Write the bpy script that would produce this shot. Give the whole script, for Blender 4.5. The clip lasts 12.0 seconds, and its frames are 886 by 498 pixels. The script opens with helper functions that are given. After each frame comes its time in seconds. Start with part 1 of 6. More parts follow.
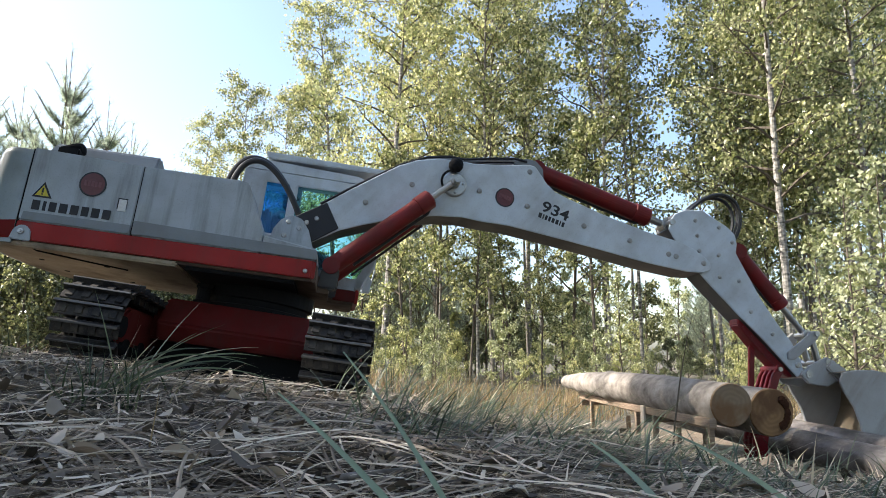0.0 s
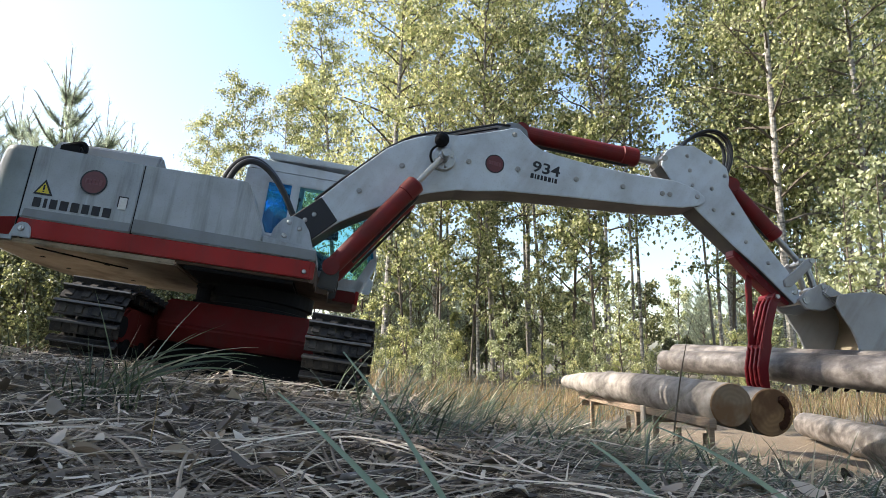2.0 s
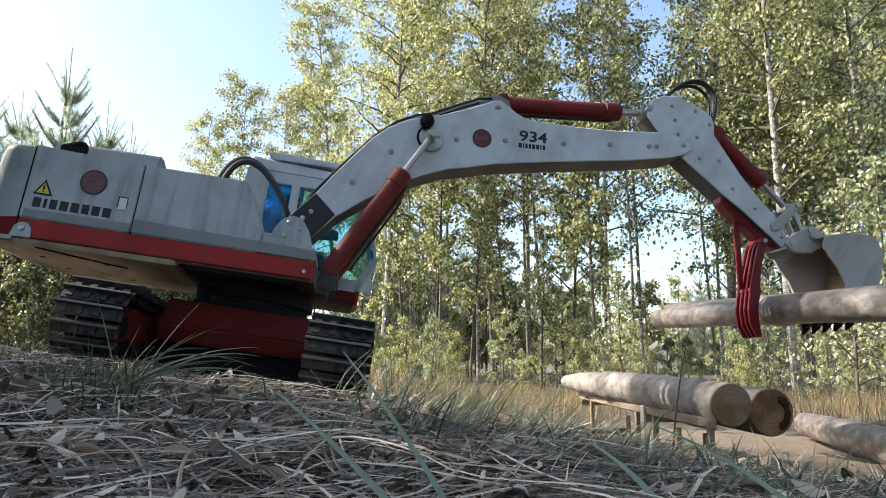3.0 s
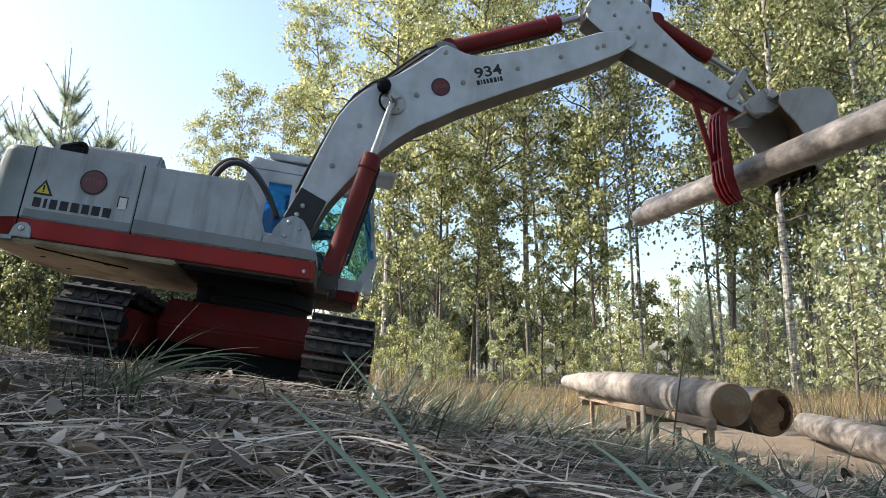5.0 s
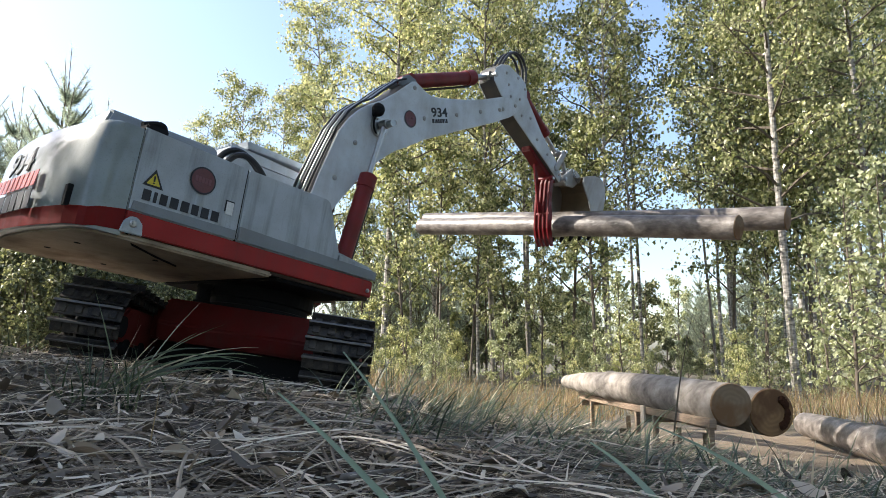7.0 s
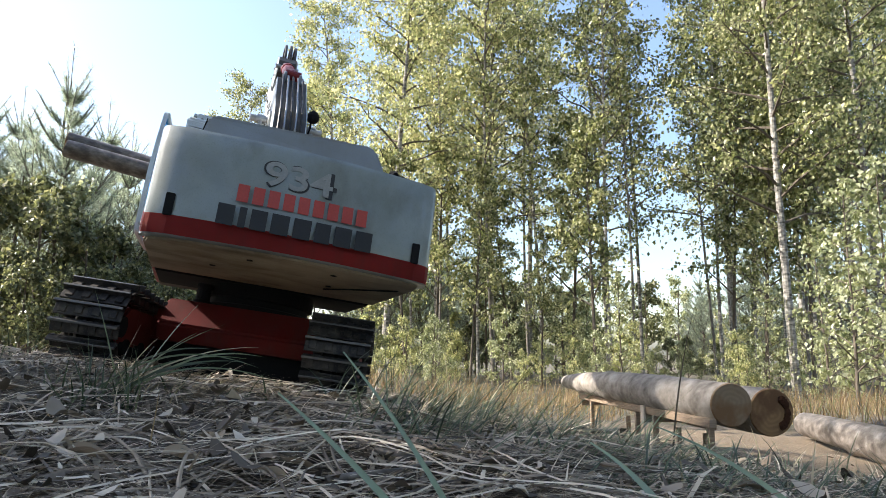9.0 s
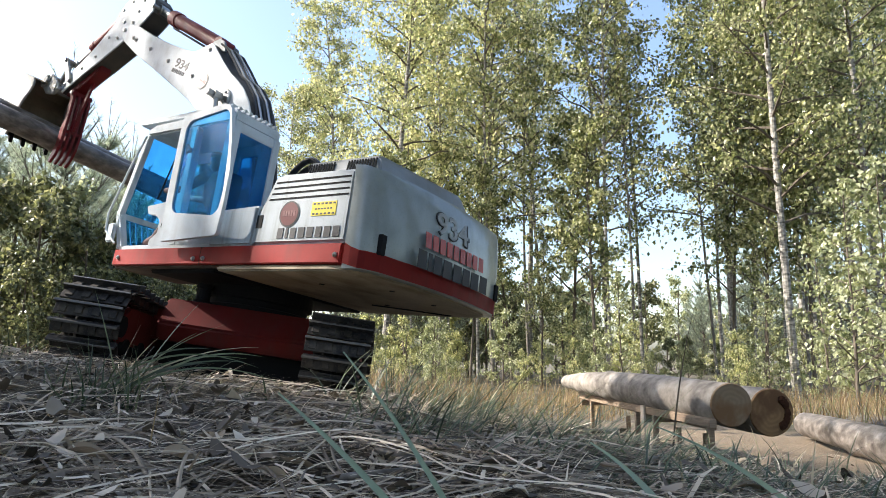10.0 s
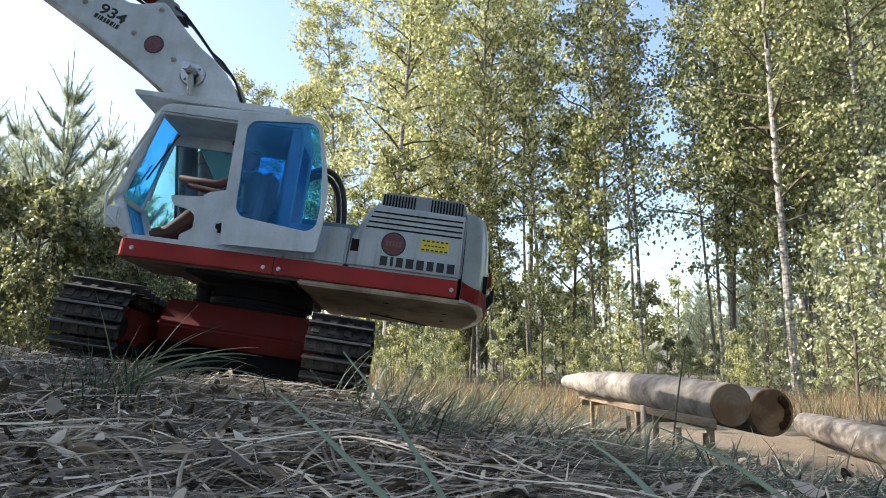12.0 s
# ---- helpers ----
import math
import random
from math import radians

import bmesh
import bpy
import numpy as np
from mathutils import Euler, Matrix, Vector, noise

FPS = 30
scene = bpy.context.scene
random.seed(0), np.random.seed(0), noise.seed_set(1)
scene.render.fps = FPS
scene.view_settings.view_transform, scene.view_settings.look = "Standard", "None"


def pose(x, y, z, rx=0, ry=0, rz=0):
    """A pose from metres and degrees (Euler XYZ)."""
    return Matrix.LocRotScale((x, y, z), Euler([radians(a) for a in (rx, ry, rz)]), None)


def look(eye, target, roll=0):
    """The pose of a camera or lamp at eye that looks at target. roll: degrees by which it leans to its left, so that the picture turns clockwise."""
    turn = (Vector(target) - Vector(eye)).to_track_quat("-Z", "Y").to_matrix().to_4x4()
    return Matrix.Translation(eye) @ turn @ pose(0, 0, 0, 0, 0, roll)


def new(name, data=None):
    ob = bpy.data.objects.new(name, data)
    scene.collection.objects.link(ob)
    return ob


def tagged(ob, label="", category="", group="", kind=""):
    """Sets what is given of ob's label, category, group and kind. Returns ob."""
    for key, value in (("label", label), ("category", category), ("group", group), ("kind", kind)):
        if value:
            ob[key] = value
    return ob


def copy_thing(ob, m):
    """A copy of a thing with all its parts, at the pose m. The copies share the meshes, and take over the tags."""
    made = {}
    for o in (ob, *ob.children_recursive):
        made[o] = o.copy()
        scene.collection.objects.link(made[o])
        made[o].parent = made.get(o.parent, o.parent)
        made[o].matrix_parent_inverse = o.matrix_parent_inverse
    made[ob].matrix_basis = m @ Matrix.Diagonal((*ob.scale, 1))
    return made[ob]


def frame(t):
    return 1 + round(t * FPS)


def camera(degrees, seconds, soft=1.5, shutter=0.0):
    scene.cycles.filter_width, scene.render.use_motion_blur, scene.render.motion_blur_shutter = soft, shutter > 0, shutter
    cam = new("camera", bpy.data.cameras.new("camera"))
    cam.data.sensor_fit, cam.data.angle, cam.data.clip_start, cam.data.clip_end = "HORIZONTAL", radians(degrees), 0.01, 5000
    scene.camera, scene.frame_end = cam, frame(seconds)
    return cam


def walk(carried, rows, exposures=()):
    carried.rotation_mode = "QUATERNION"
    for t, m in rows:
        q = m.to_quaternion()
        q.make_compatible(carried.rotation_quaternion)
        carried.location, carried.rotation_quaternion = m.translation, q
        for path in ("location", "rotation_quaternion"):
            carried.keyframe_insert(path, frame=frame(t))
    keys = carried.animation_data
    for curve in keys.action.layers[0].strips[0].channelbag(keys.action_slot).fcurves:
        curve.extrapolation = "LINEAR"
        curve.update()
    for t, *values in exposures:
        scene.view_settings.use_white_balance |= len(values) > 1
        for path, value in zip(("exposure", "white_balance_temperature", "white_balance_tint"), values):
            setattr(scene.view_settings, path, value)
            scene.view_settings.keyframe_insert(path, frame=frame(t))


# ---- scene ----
# A 1:14.5 model excavator lifting sticks at the edge of a birch wood.
cam = camera(67.1, 12.0, soft=0.75)
EYE = Vector((0.0, 0.0, 0.0))
CAM_POSE = look(EYE, (0.0, math.cos(radians(9.0)), math.sin(radians(9.0))), 0)
walk(cam, [(0.0, CAM_POSE), (12.0, CAM_POSE)], exposures=[(0.0, 1.27, 6420, 11), (3.0, 1.23, 6420, 11), (5.0, 1.17, 6420, 11), (6.0, 1.17, 6420, 11), (9.0, 1.28, 6420, 11), (12.0, 1.26, 6420, 11)])

# ---------------------------------------------------------------- light
SUN_AZ, SUN_EL = radians(175.0), radians(40.0)
world = bpy.data.worlds.new("sky")
scene.world = world
world.use_nodes = True
wn = world.node_tree
wn.nodes.clear()
sky = wn.nodes.new("ShaderNodeTexSky")
sky.sky_type = 'NISHITA'
sky.sun_disc = False
sky.sun_elevation = SUN_EL
sky.sun_rotation = math.pi / 2 - SUN_AZ
sky.dust_density = 2.0
sky_bg = wn.nodes.new("ShaderNodeBackground")
sky_bg.inputs[1].default_value = 0.15
sky_out = wn.nodes.new("ShaderNodeOutputWorld")
wn.links.new(sky.outputs[0], sky_bg.inputs[0])
wn.links.new(sky_bg.outputs[0], sky_out.inputs[0])
sun_data = bpy.data.lights.new("sun", 'SUN')
sun_data.energy = 5.0
sun_data.angle = radians(0.5)
sun_data.color = (1.0, 0.93, 0.82)
sun = new("sun", sun_data)
SUN_DIR = Vector((math.cos(SUN_AZ) * math.cos(SUN_EL), math.sin(SUN_AZ) * math.cos(SUN_EL), math.sin(SUN_EL)))
sun.matrix_world = look(SUN_DIR * 30, (0, 0, 0))


# ---------------------------------------------------------------- materials
def material(name):
    m = bpy.data.materials.new(name)
    m.use_nodes = True
    nt = m.node_tree
    return m, nt, nt.nodes["Principled BSDF"]


def mix_rgb(nt, fac, a, b, mode='MIX'):
    n = nt.nodes.new("ShaderNodeMix")
    n.data_type = 'RGBA'
    n.blend_type = mode
    for k, v in ((0, fac), (6, a), (7, b)):
        if isinstance(v, (int, float)):
            n.inputs[k].default_value = v
        elif isinstance(v, tuple):
            n.inputs[k].default_value = (*v, 1.0)
        else:
            nt.links.new(v, n.inputs[k])
    return n.outputs[2]


def noise_tex(nt, scale, detail=4.0, stretch=(1, 1, 1), rough=0.6):
    co = nt.nodes.new("ShaderNodeTexCoord")
    mp = nt.nodes.new("ShaderNodeMapping")
    mp.inputs["Scale"].default_value = stretch
    tx = nt.nodes.new("ShaderNodeTexNoise")
    tx.inputs["Scale"].default_value = scale
    tx.inputs["Detail"].default_value = detail
    tx.inputs["Roughness"].default_value = rough
    nt.links.new(co.outputs["Object"], mp.inputs[0])
    nt.links.new(mp.outputs[0], tx.inputs["Vector"])
    return tx.outputs["Fac"]


def ramp(nt, fac, stops):
    n = nt.nodes.new("ShaderNodeValToRGB")
    e = n.color_ramp.elements
    while len(e) < len(stops):
        e.new(0.5)
    for el, (p, c) in zip(e, stops):
        el.position = p
        el.color = (*c, 1.0) if len(c) == 3 else c
    nt.links.new(fac, n.inputs[0])
    return n.outputs[0]


def bump(nt, bsdf, height, strength=0.3, dist=0.001):
    b = nt.nodes.new("ShaderNodeBump")
    b.inputs["Strength"].default_value = strength
    b.inputs["Distance"].default_value = dist
    nt.links.new(height, b.inputs["Height"])
    nt.links.new(b.outputs[0], bsdf.inputs["Normal"])


def painted(name, col, rough=0.42, dirt=(0.16, 0.14, 0.11), amount=0.45, streak=(60, 60, 7), metal=0.0, gloss=0.32, coat=0.0):
    """Model paint with dust, faint vertical streaks and small scuffs."""
    m, nt, b = material(name)
    st = ramp(nt, noise_tex(nt, 1.0, 5, streak), [(0.48, (0, 0, 0)), (0.75, (1, 1, 1))])
    sp = ramp(nt, noise_tex(nt, 900, 3), [(0.55, (0, 0, 0)), (0.72, (1, 1, 1))])
    cl = ramp(nt, noise_tex(nt, 28, 4), [(0.4, (0, 0, 0)), (0.7, (1, 1, 1))])
    c = mix_rgb(nt, st, col, tuple(x * (1 - amount) + y * amount for x, y in zip(col, dirt)))
    c2 = mix_rgb(nt, cl, c, mix_rgb(nt, 0.3, c, dirt))
    c3 = mix_rgb(nt, sp, c2, mix_rgb(nt, 0.25, c2, dirt))
    nt.links.new(c3, b.inputs["Base Color"])
    nt.links.new(ramp(nt, cl, [(0, (rough,) * 3), (1, (min(1, rough + 0.25),) * 3)]), b.inputs["Roughness"])
    b.inputs["Metallic"].default_value = metal
    b.inputs["Specular IOR Level"].default_value = gloss
    b.inputs["Coat Weight"].default_value = coat
    b.inputs["Coat Roughness"].default_value = 0.12
    bump(nt, b, noise_tex(nt, 700, 3), 0.12, 0.0004)
    return m


def plain(name, col, rough=0.5, metal=0.0, grain=600, amp=0.25):
    m, nt, b = material(name)
    n = noise_tex(nt, grain, 4)
    nt.links.new(mix_rgb(nt, n, tuple(x * (1 - amp) for x in col), tuple(min(1, x * (1 + amp)) for x in col)), b.inputs["Base Color"])
    b.inputs["Roughness"].default_value = rough
    b.inputs["Metallic"].default_value = metal
    b.inputs["Specular IOR Level"].default_value = 0.5 if rough < 0.7 else 0.12
    return m


def leaf_mat(name, stops, through_share=0.5, rough=0.5):
    """Thin leaves: each one takes its own tone, and light comes through them."""
    m, nt, b = material(name)
    g = nt.nodes.new("ShaderNodeNewGeometry")
    col = ramp(nt, g.outputs["Random Per Island"], stops)
    nt.links.new(col, b.inputs["Base Color"])
    b.inputs["Roughness"].default_value = rough
    tr = nt.nodes.new("ShaderNodeBsdfTranslucent")
    nt.links.new(mix_rgb(nt, 1.0, col, (1.34, 1.32, 1.05), 'MULTIPLY'), tr.inputs[0])
    mx = nt.nodes.new("ShaderNodeMixShader")
    mx.inputs[0].default_value = through_share
    nt.links.new(b.outputs[0], mx.inputs[1])
    nt.links.new(tr.outputs[0], mx.inputs[2])
    nt.links.new(mx.outputs[0], nt.nodes["Material Output"].inputs[0])
    return m


def tinted_glass(name, col, gloss=0.12):
    """Tinted clear plastic with dusty smudges; reflections are painted into the same pale patches."""
    m, nt, b = material(name)
    t = nt.nodes.new("ShaderNodeBsdfTransparent")
    t.inputs[0].default_value = (*col, 1)
    b.inputs["Base Color"].default_value = (col[0] * 0.35, col[1] * 0.50, col[2] * 0.70, 1)
    b.inputs["Roughness"].default_value = 0.10
    mx = nt.nodes.new("ShaderNodeMixShader")
    nt.links.new(ramp(nt, noise_tex(nt, 38, 3, (1, 1, 0.45)), [(0.35, (gloss * 0.5,) * 3), (0.72, (min(1, gloss * 2.4),) * 3)]), mx.inputs[0])
    nt.links.new(t.outputs[0], mx.inputs[1])
    nt.links.new(b.outputs[0], mx.inputs[2])
    nt.links.new(mx.outputs[0], nt.nodes["Material Output"].inputs[0])
    return m


def bark_mat(name, stops, scale, stretch, rough=0.85, depth=0.002):
    m, nt, b = material(name)
    n = noise_tex(nt, scale, 6, stretch)
    nt.links.new(ramp(nt, n, stops), b.inputs["Base Color"])
    b.inputs["Roughness"].default_value = rough
    bump(nt, b, n, 0.5, depth)
    return m


GREY = painted("grey_paint", (0.435, 0.478, 0.515), dirt=(0.12, 0.12, 0.10), amount=0.72, streak=(95, 95, 7))
GRIME = painted("grimy_grey_paint", (0.235, 0.272, 0.275), 0.36, dirt=(0.08, 0.078, 0.068), amount=0.55, streak=(26, 26, 14), gloss=0.45, coat=0.8)
LIGHT = painted("light_grey_paint", (0.60, 0.66, 0.71), amount=0.22)
# near-black core of boom and stick between their side plates; cylinder feet too
COREDARK = painted("dark_core", (0.06, 0.06, 0.062), 0.5, amount=0.3)
HOOD = painted("slate_grey_paint", (0.235, 0.26, 0.285), amount=0.25)
RED = painted("red_paint", (0.345, 0.013, 0.011), 0.45, (0.10, 0.03, 0.025), 0.45)
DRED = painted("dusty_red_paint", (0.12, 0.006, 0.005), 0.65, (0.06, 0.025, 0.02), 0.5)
CYLRED = painted("cylinder_red_paint", (0.185, 0.010, 0.010), 0.4, (0.08, 0.025, 0.02), 0.45)
CLAWRED = painted("claw_red_paint", (0.145, 0.006, 0.010), 0.35, (0.10, 0.02, 0.02), 0.4)
BELLY = painted("dusty_cream_underside", (0.45, 0.375, 0.275), 0.7, (0.10, 0.07, 0.045), 0.8, (30, 14, 14))
DECKDARK = painted("brown_deck_underside", (0.11, 0.075, 0.055), 0.7, (0.05, 0.035, 0.03), 0.6)
BLACK = plain("black_plastic", (0.012, 0.012, 0.013), 0.75)
RUBBER = plain("hose_rubber", (0.014, 0.014, 0.015), 0.42)
STEEL = plain("bare_steel", (0.42, 0.42, 0.41), 0.34, 1.0)
WORNEDGE = plain("worn_bar_steel", (0.13, 0.125, 0.12), 0.45, 0.5)
TRACKMETAL = painted("dusty_track_steel", (0.020, 0.020, 0.022), 0.5, (0.20, 0.17, 0.14), 0.35, (120, 120, 120), 0.5)
BUCKETSTEEL = painted("bucket_paint", (0.40, 0.41, 0.41), 0.45, (0.2, 0.17, 0.13), 0.5)
BUCKETIN = painted("worn_bucket_inside", (0.27, 0.22, 0.15), 0.55, (0.12, 0.1, 0.07), 0.5)
BLUE = tinted_glass("blue_tinted_pane", (0.28, 0.70, 0.96), 0.14)
TEAL = tinted_glass("teal_tinted_pane", (0.55, 0.84, 0.84))
DECALRED = plain("dark_red_decal", (0.12, 0.026, 0.03), 0.35)
DECALDARK = plain("dark_decal", (0.016, 0.017, 0.022), 0.6)
DECALYELLOW = plain("yellow_decal", (0.62, 0.50, 0.03), 0.4)
DECALWHITE = plain("white_decal", (0.7, 0.7, 0.68), 0.4)
SEATMAT = plain("dark_seat_cloth", (0.03, 0.035, 0.05), 0.8)
DOLLMAT = plain("doll_plastic", (0.06, 0.02, 0.015), 0.65, 0, 60, 0.7)
RACKWOOD = bark_mat("sawn_pine", [(0.3, (0.19, 0.13, 0.085)), (0.7, (0.36, 0.265, 0.185))], 60, (1, 1, 12), 0.8, 0.0005)
LOGBARK = bark_mat("smooth_aspen_bark", [(0.26, (0.075, 0.06, 0.048)), (0.40, (0.175, 0.15, 0.125)), (0.54, (0.285, 0.25, 0.215)), (0.74, (0.42, 0.385, 0.34))], 62, (1.0, 1.0, 0.8), 0.8, 0.0022)
LOGGREY = bark_mat("grey_brown_bark", [(0.30, (0.045, 0.037, 0.032)), (0.46, (0.115, 0.098, 0.086)), (0.58, (0.20, 0.175, 0.155)), (0.74, (0.33, 0.305, 0.28))], 75, (1, 1, 0.55), 0.42, 0.0035)


def end_grain(name, light, dark, stain):
    m, nt, b = material(name)
    co = nt.nodes.new("ShaderNodeTexCoord")
    w = nt.nodes.new("ShaderNodeTexWave")
    w.wave_type = 'RINGS'
    w.rings_direction = 'Z'
    w.inputs["Scale"].default_value = 70
    w.inputs["Distortion"].default_value = 7
    w.inputs["Detail"].default_value = 4
    nt.links.new(co.outputs["Object"], w.inputs["Vector"])
    c = mix_rgb(nt, w.outputs["Fac"], dark, light)
    c = mix_rgb(nt, ramp(nt, noise_tex(nt, 32, 4), [(0.44, (0, 0, 0)), (0.60, (1, 1, 1))]), c, stain)
    nt.links.new(c, b.inputs["Base Color"])
    b.inputs["Roughness"].default_value = 0.85
    return m


LOGEND = end_grain("sawn_log_end", (0.25, 0.18, 0.115), (0.215, 0.155, 0.10), (0.185, 0.10, 0.045))
LOGEND_ORANGE = end_grain("orange_log_end", (0.27, 0.16, 0.075), (0.22, 0.125, 0.055), (0.13, 0.065, 0.028))


def ground_mat():
    m, nt, b = material("forest_floor")
    a = ramp(nt, noise_tex(nt, 55, 8, rough=0.7), [(0.32, (0.025, 0.02, 0.016)), (0.52, (0.12, 0.098, 0.075)), (0.74, (0.35, 0.29, 0.22))])
    sand = ramp(nt, noise_tex(nt, 400, 5), [(0.3, (0.13, 0.095, 0.062)), (0.7, (0.25, 0.192, 0.13))])
    co = nt.nodes.new("ShaderNodeTexCoord")
    sx = nt.nodes.new("ShaderNodeSeparateXYZ")
    nt.links.new(co.outputs["Object"], sx.inputs[0])
    edge = nt.nodes.new("ShaderNodeMath")
    edge.operation = 'ADD'
    nt.links.new(sx.outputs[0], edge.inputs[0])
    nt.links.new(noise_tex(nt, 9, 5), edge.inputs[1])
    mask = ramp(nt, edge.outputs[0], [(0.70, (0, 0, 0)), (0.82, (1, 1, 1))])
    span = nt.nodes.new("ShaderNodeMapRange")
    span.inputs["From Min"].default_value = 1.3
    span.inputs["From Max"].default_value = 2.4
    span.inputs["To Min"].default_value = 1.0
    span.inputs["To Max"].default_value = 0.0
    nt.links.new(sx.outputs[1], span.inputs["Value"])
    mask = mix_rgb(nt, 1.0, mask, span.outputs[0], 'MULTIPLY')
    near = nt.nodes.new("ShaderNodeMapRange")
    near.inputs["From Min"].default_value = 0.60
    near.inputs["From Max"].default_value = 0.80
    nt.links.new(sx.outputs[1], near.inputs["Value"])
    mask = mix_rgb(nt, 1.0, mask, near.outputs[0], 'MULTIPLY')
    pale = ramp(nt, noise_tex(nt, 240, 6), [(0.3, (0.16, 0.145, 0.125)), (0.7, (0.36, 0.335, 0.30))])
    def patch(cx, cy, r0, r1):
        """1 within r0 of a point, 0 beyond r1, with a ragged edge."""
        d = nt.nodes.new("ShaderNodeVectorMath")
        d.operation = 'DISTANCE'
        nt.links.new(co.outputs["Object"], d.inputs[0])
        d.inputs[1].default_value = (cx, cy, 0.0)
        e = nt.nodes.new("ShaderNodeMath")
        e.operation = 'MULTIPLY_ADD'
        nt.links.new(noise_tex(nt, 14, 5), e.inputs[0])
        e.inputs[1].default_value = r1 * 0.8
        nt.links.new(d.outputs["Value"], e.inputs[2])
        f = nt.nodes.new("ShaderNodeMapRange")
        f.inputs["From Min"].default_value = r0 + r1 * 0.4
        f.inputs["From Max"].default_value = r1 + r1 * 0.4
        f.inputs["To Min"].default_value = 1.0
        f.inputs["To Max"].default_value = 0.0
        nt.links.new(e.outputs[0], f.inputs["Value"])
        return f.outputs[0]
    left_mask = patch(-0.36, 0.50, 0.08, 0.26)
    mask = mix_rgb(nt, 1.0, mask, patch(0.75, 1.1, 0.7, 1.3), 'MULTIPLY')
    moss = ramp(nt, noise_tex(nt, 1.3, 6), [(0.42, (0, 0, 0)), (0.62, (0.75, 0.75, 0.75))])
    a = mix_rgb(nt, moss, a, ramp(nt, noise_tex(nt, 90, 5), [(0.3, (0.03, 0.034, 0.014)), (0.7, (0.12, 0.115, 0.055))]))
    c = mix_rgb(nt, left_mask, a, pale)
    nt.links.new(mix_rgb(nt, mask, c, sand), b.inputs["Base Color"])
    b.inputs["Roughness"].default_value = 0.95
    bump(nt, b, noise_tex(nt, 120, 8, rough=0.75), 0.9, 0.006)
    return m


GROUND = ground_mat()
NEEDLE = leaf_mat("dead_pine_needles", [(0.0, (0.06, 0.043, 0.03)), (0.4, (0.28, 0.222, 0.16)), (0.75, (0.55, 0.462, 0.352)), (1.0, (0.80, 0.72, 0.59))], 0.1, 0.6)
GRASS = leaf_mat("grass_blades", [(0.0, (0.03, 0.047, 0.027)), (0.5, (0.085, 0.118, 0.064)), (0.80, (0.17, 0.20, 0.12)), (0.87, (0.33, 0.285, 0.185)), (1.0, (0.48, 0.42, 0.30))], 0.25, 0.45)
BLADE = leaf_mat("broad_grass_blade", [(0.0, (0.17, 0.26, 0.19)), (1.0, (0.30, 0.38, 0.30))], 0.3, 0.4)
FLAKE = leaf_mat("bark_flakes", [(0.0, (0.04, 0.031, 0.025)), (0.45, (0.16, 0.13, 0.10)), (0.75, (0.36, 0.30, 0.235)), (0.93, (0.56, 0.485, 0.39)), (1.0, (0.74, 0.665, 0.56))], 0.08, 0.75)
DRYGRASS = leaf_mat("dry_grass", [(0.0, (0.12, 0.075, 0.04)), (0.45, (0.27, 0.185, 0.10)), (0.8, (0.42, 0.32, 0.19)), (0.86, (0.15, 0.16, 0.075)), (1.0, (0.20, 0.21, 0.10))], 0.35, 0.7)
PALELEAF = leaf_mat("bleached_fallen_leaves", [(0.0, (0.22, 0.16, 0.11)), (1.0, (0.46, 0.38, 0.29))], 0.2, 0.6)
# bush leaves made darker: the shade they stand in is put into the colour
DARKLEAF = leaf_mat("bush_leaves_with_shade", [(0.0, (0.05, 0.06, 0.03)), (0.6, (0.12, 0.135, 0.065)), (0.9, (0.26, 0.27, 0.14)), (1.0, (0.45, 0.43, 0.25))], 0.35, 0.35)
# the palest tone stands for glints on the leaves, put into their colour
BIRCHLEAF = leaf_mat("birch_leaves", [(0.0, (0.07, 0.088, 0.036)), (0.35, (0.175, 0.20, 0.088)), (0.65, (0.31, 0.322, 0.158)), (0.9, (0.51, 0.50, 0.305)), (1.0, (0.72, 0.70, 0.51))], 0.5, 0.28)
GREENLEAF = leaf_mat("green_leaves", [(0.0, (0.13, 0.155, 0.075)), (0.5, (0.29, 0.315, 0.165)), (0.85, (0.50, 0.515, 0.34)), (1.0, (0.74, 0.75, 0.60))], 0.42, 0.28)
YELLOWLEAF = leaf_mat("yellowing_leaves", [(0.0, (0.15, 0.178, 0.08)), (0.4, (0.31, 0.335, 0.165)), (0.8, (0.50, 0.49, 0.28)), (1.0, (0.68, 0.63, 0.37))], 0.48, 0.28)
PINELEAF = leaf_mat("pine_needles", [(0.0, (0.21, 0.255, 0.23)), (0.6, (0.33, 0.385, 0.34)), (1.0, (0.48, 0.53, 0.48))], 0.6, 0.45)
DEADLEAF = leaf_mat("fallen_leaves", [(0.0, (0.06, 0.042, 0.03)), (0.5, (0.20, 0.145, 0.10)), (1.0, (0.42, 0.34, 0.26))], 0.15, 0.6)
BIRCHBARK = bark_mat("birch_bark", [(0.34, (0.045, 0.04, 0.035)), (0.46, (0.20, 0.185, 0.165)), (0.72, (0.50, 0.475, 0.43))], 9, (2, 2, 5), 0.8, 0.004)
GREYBARK = bark_mat("grey_tree_bark", [(0.3, (0.09, 0.08, 0.07)), (0.7, (0.27, 0.245, 0.215))], 14, (2, 2, 1.5), 0.9, 0.005)
DARKBARK = bark_mat("dark_bark", [(0.3, (0.05, 0.04, 0.03)), (0.7, (0.16, 0.13, 0.10))], 14, (2, 2, 0.6), 0.9, 0.006)


# ---------------------------------------------------------------- building helpers
K = 1.0 / 14.5


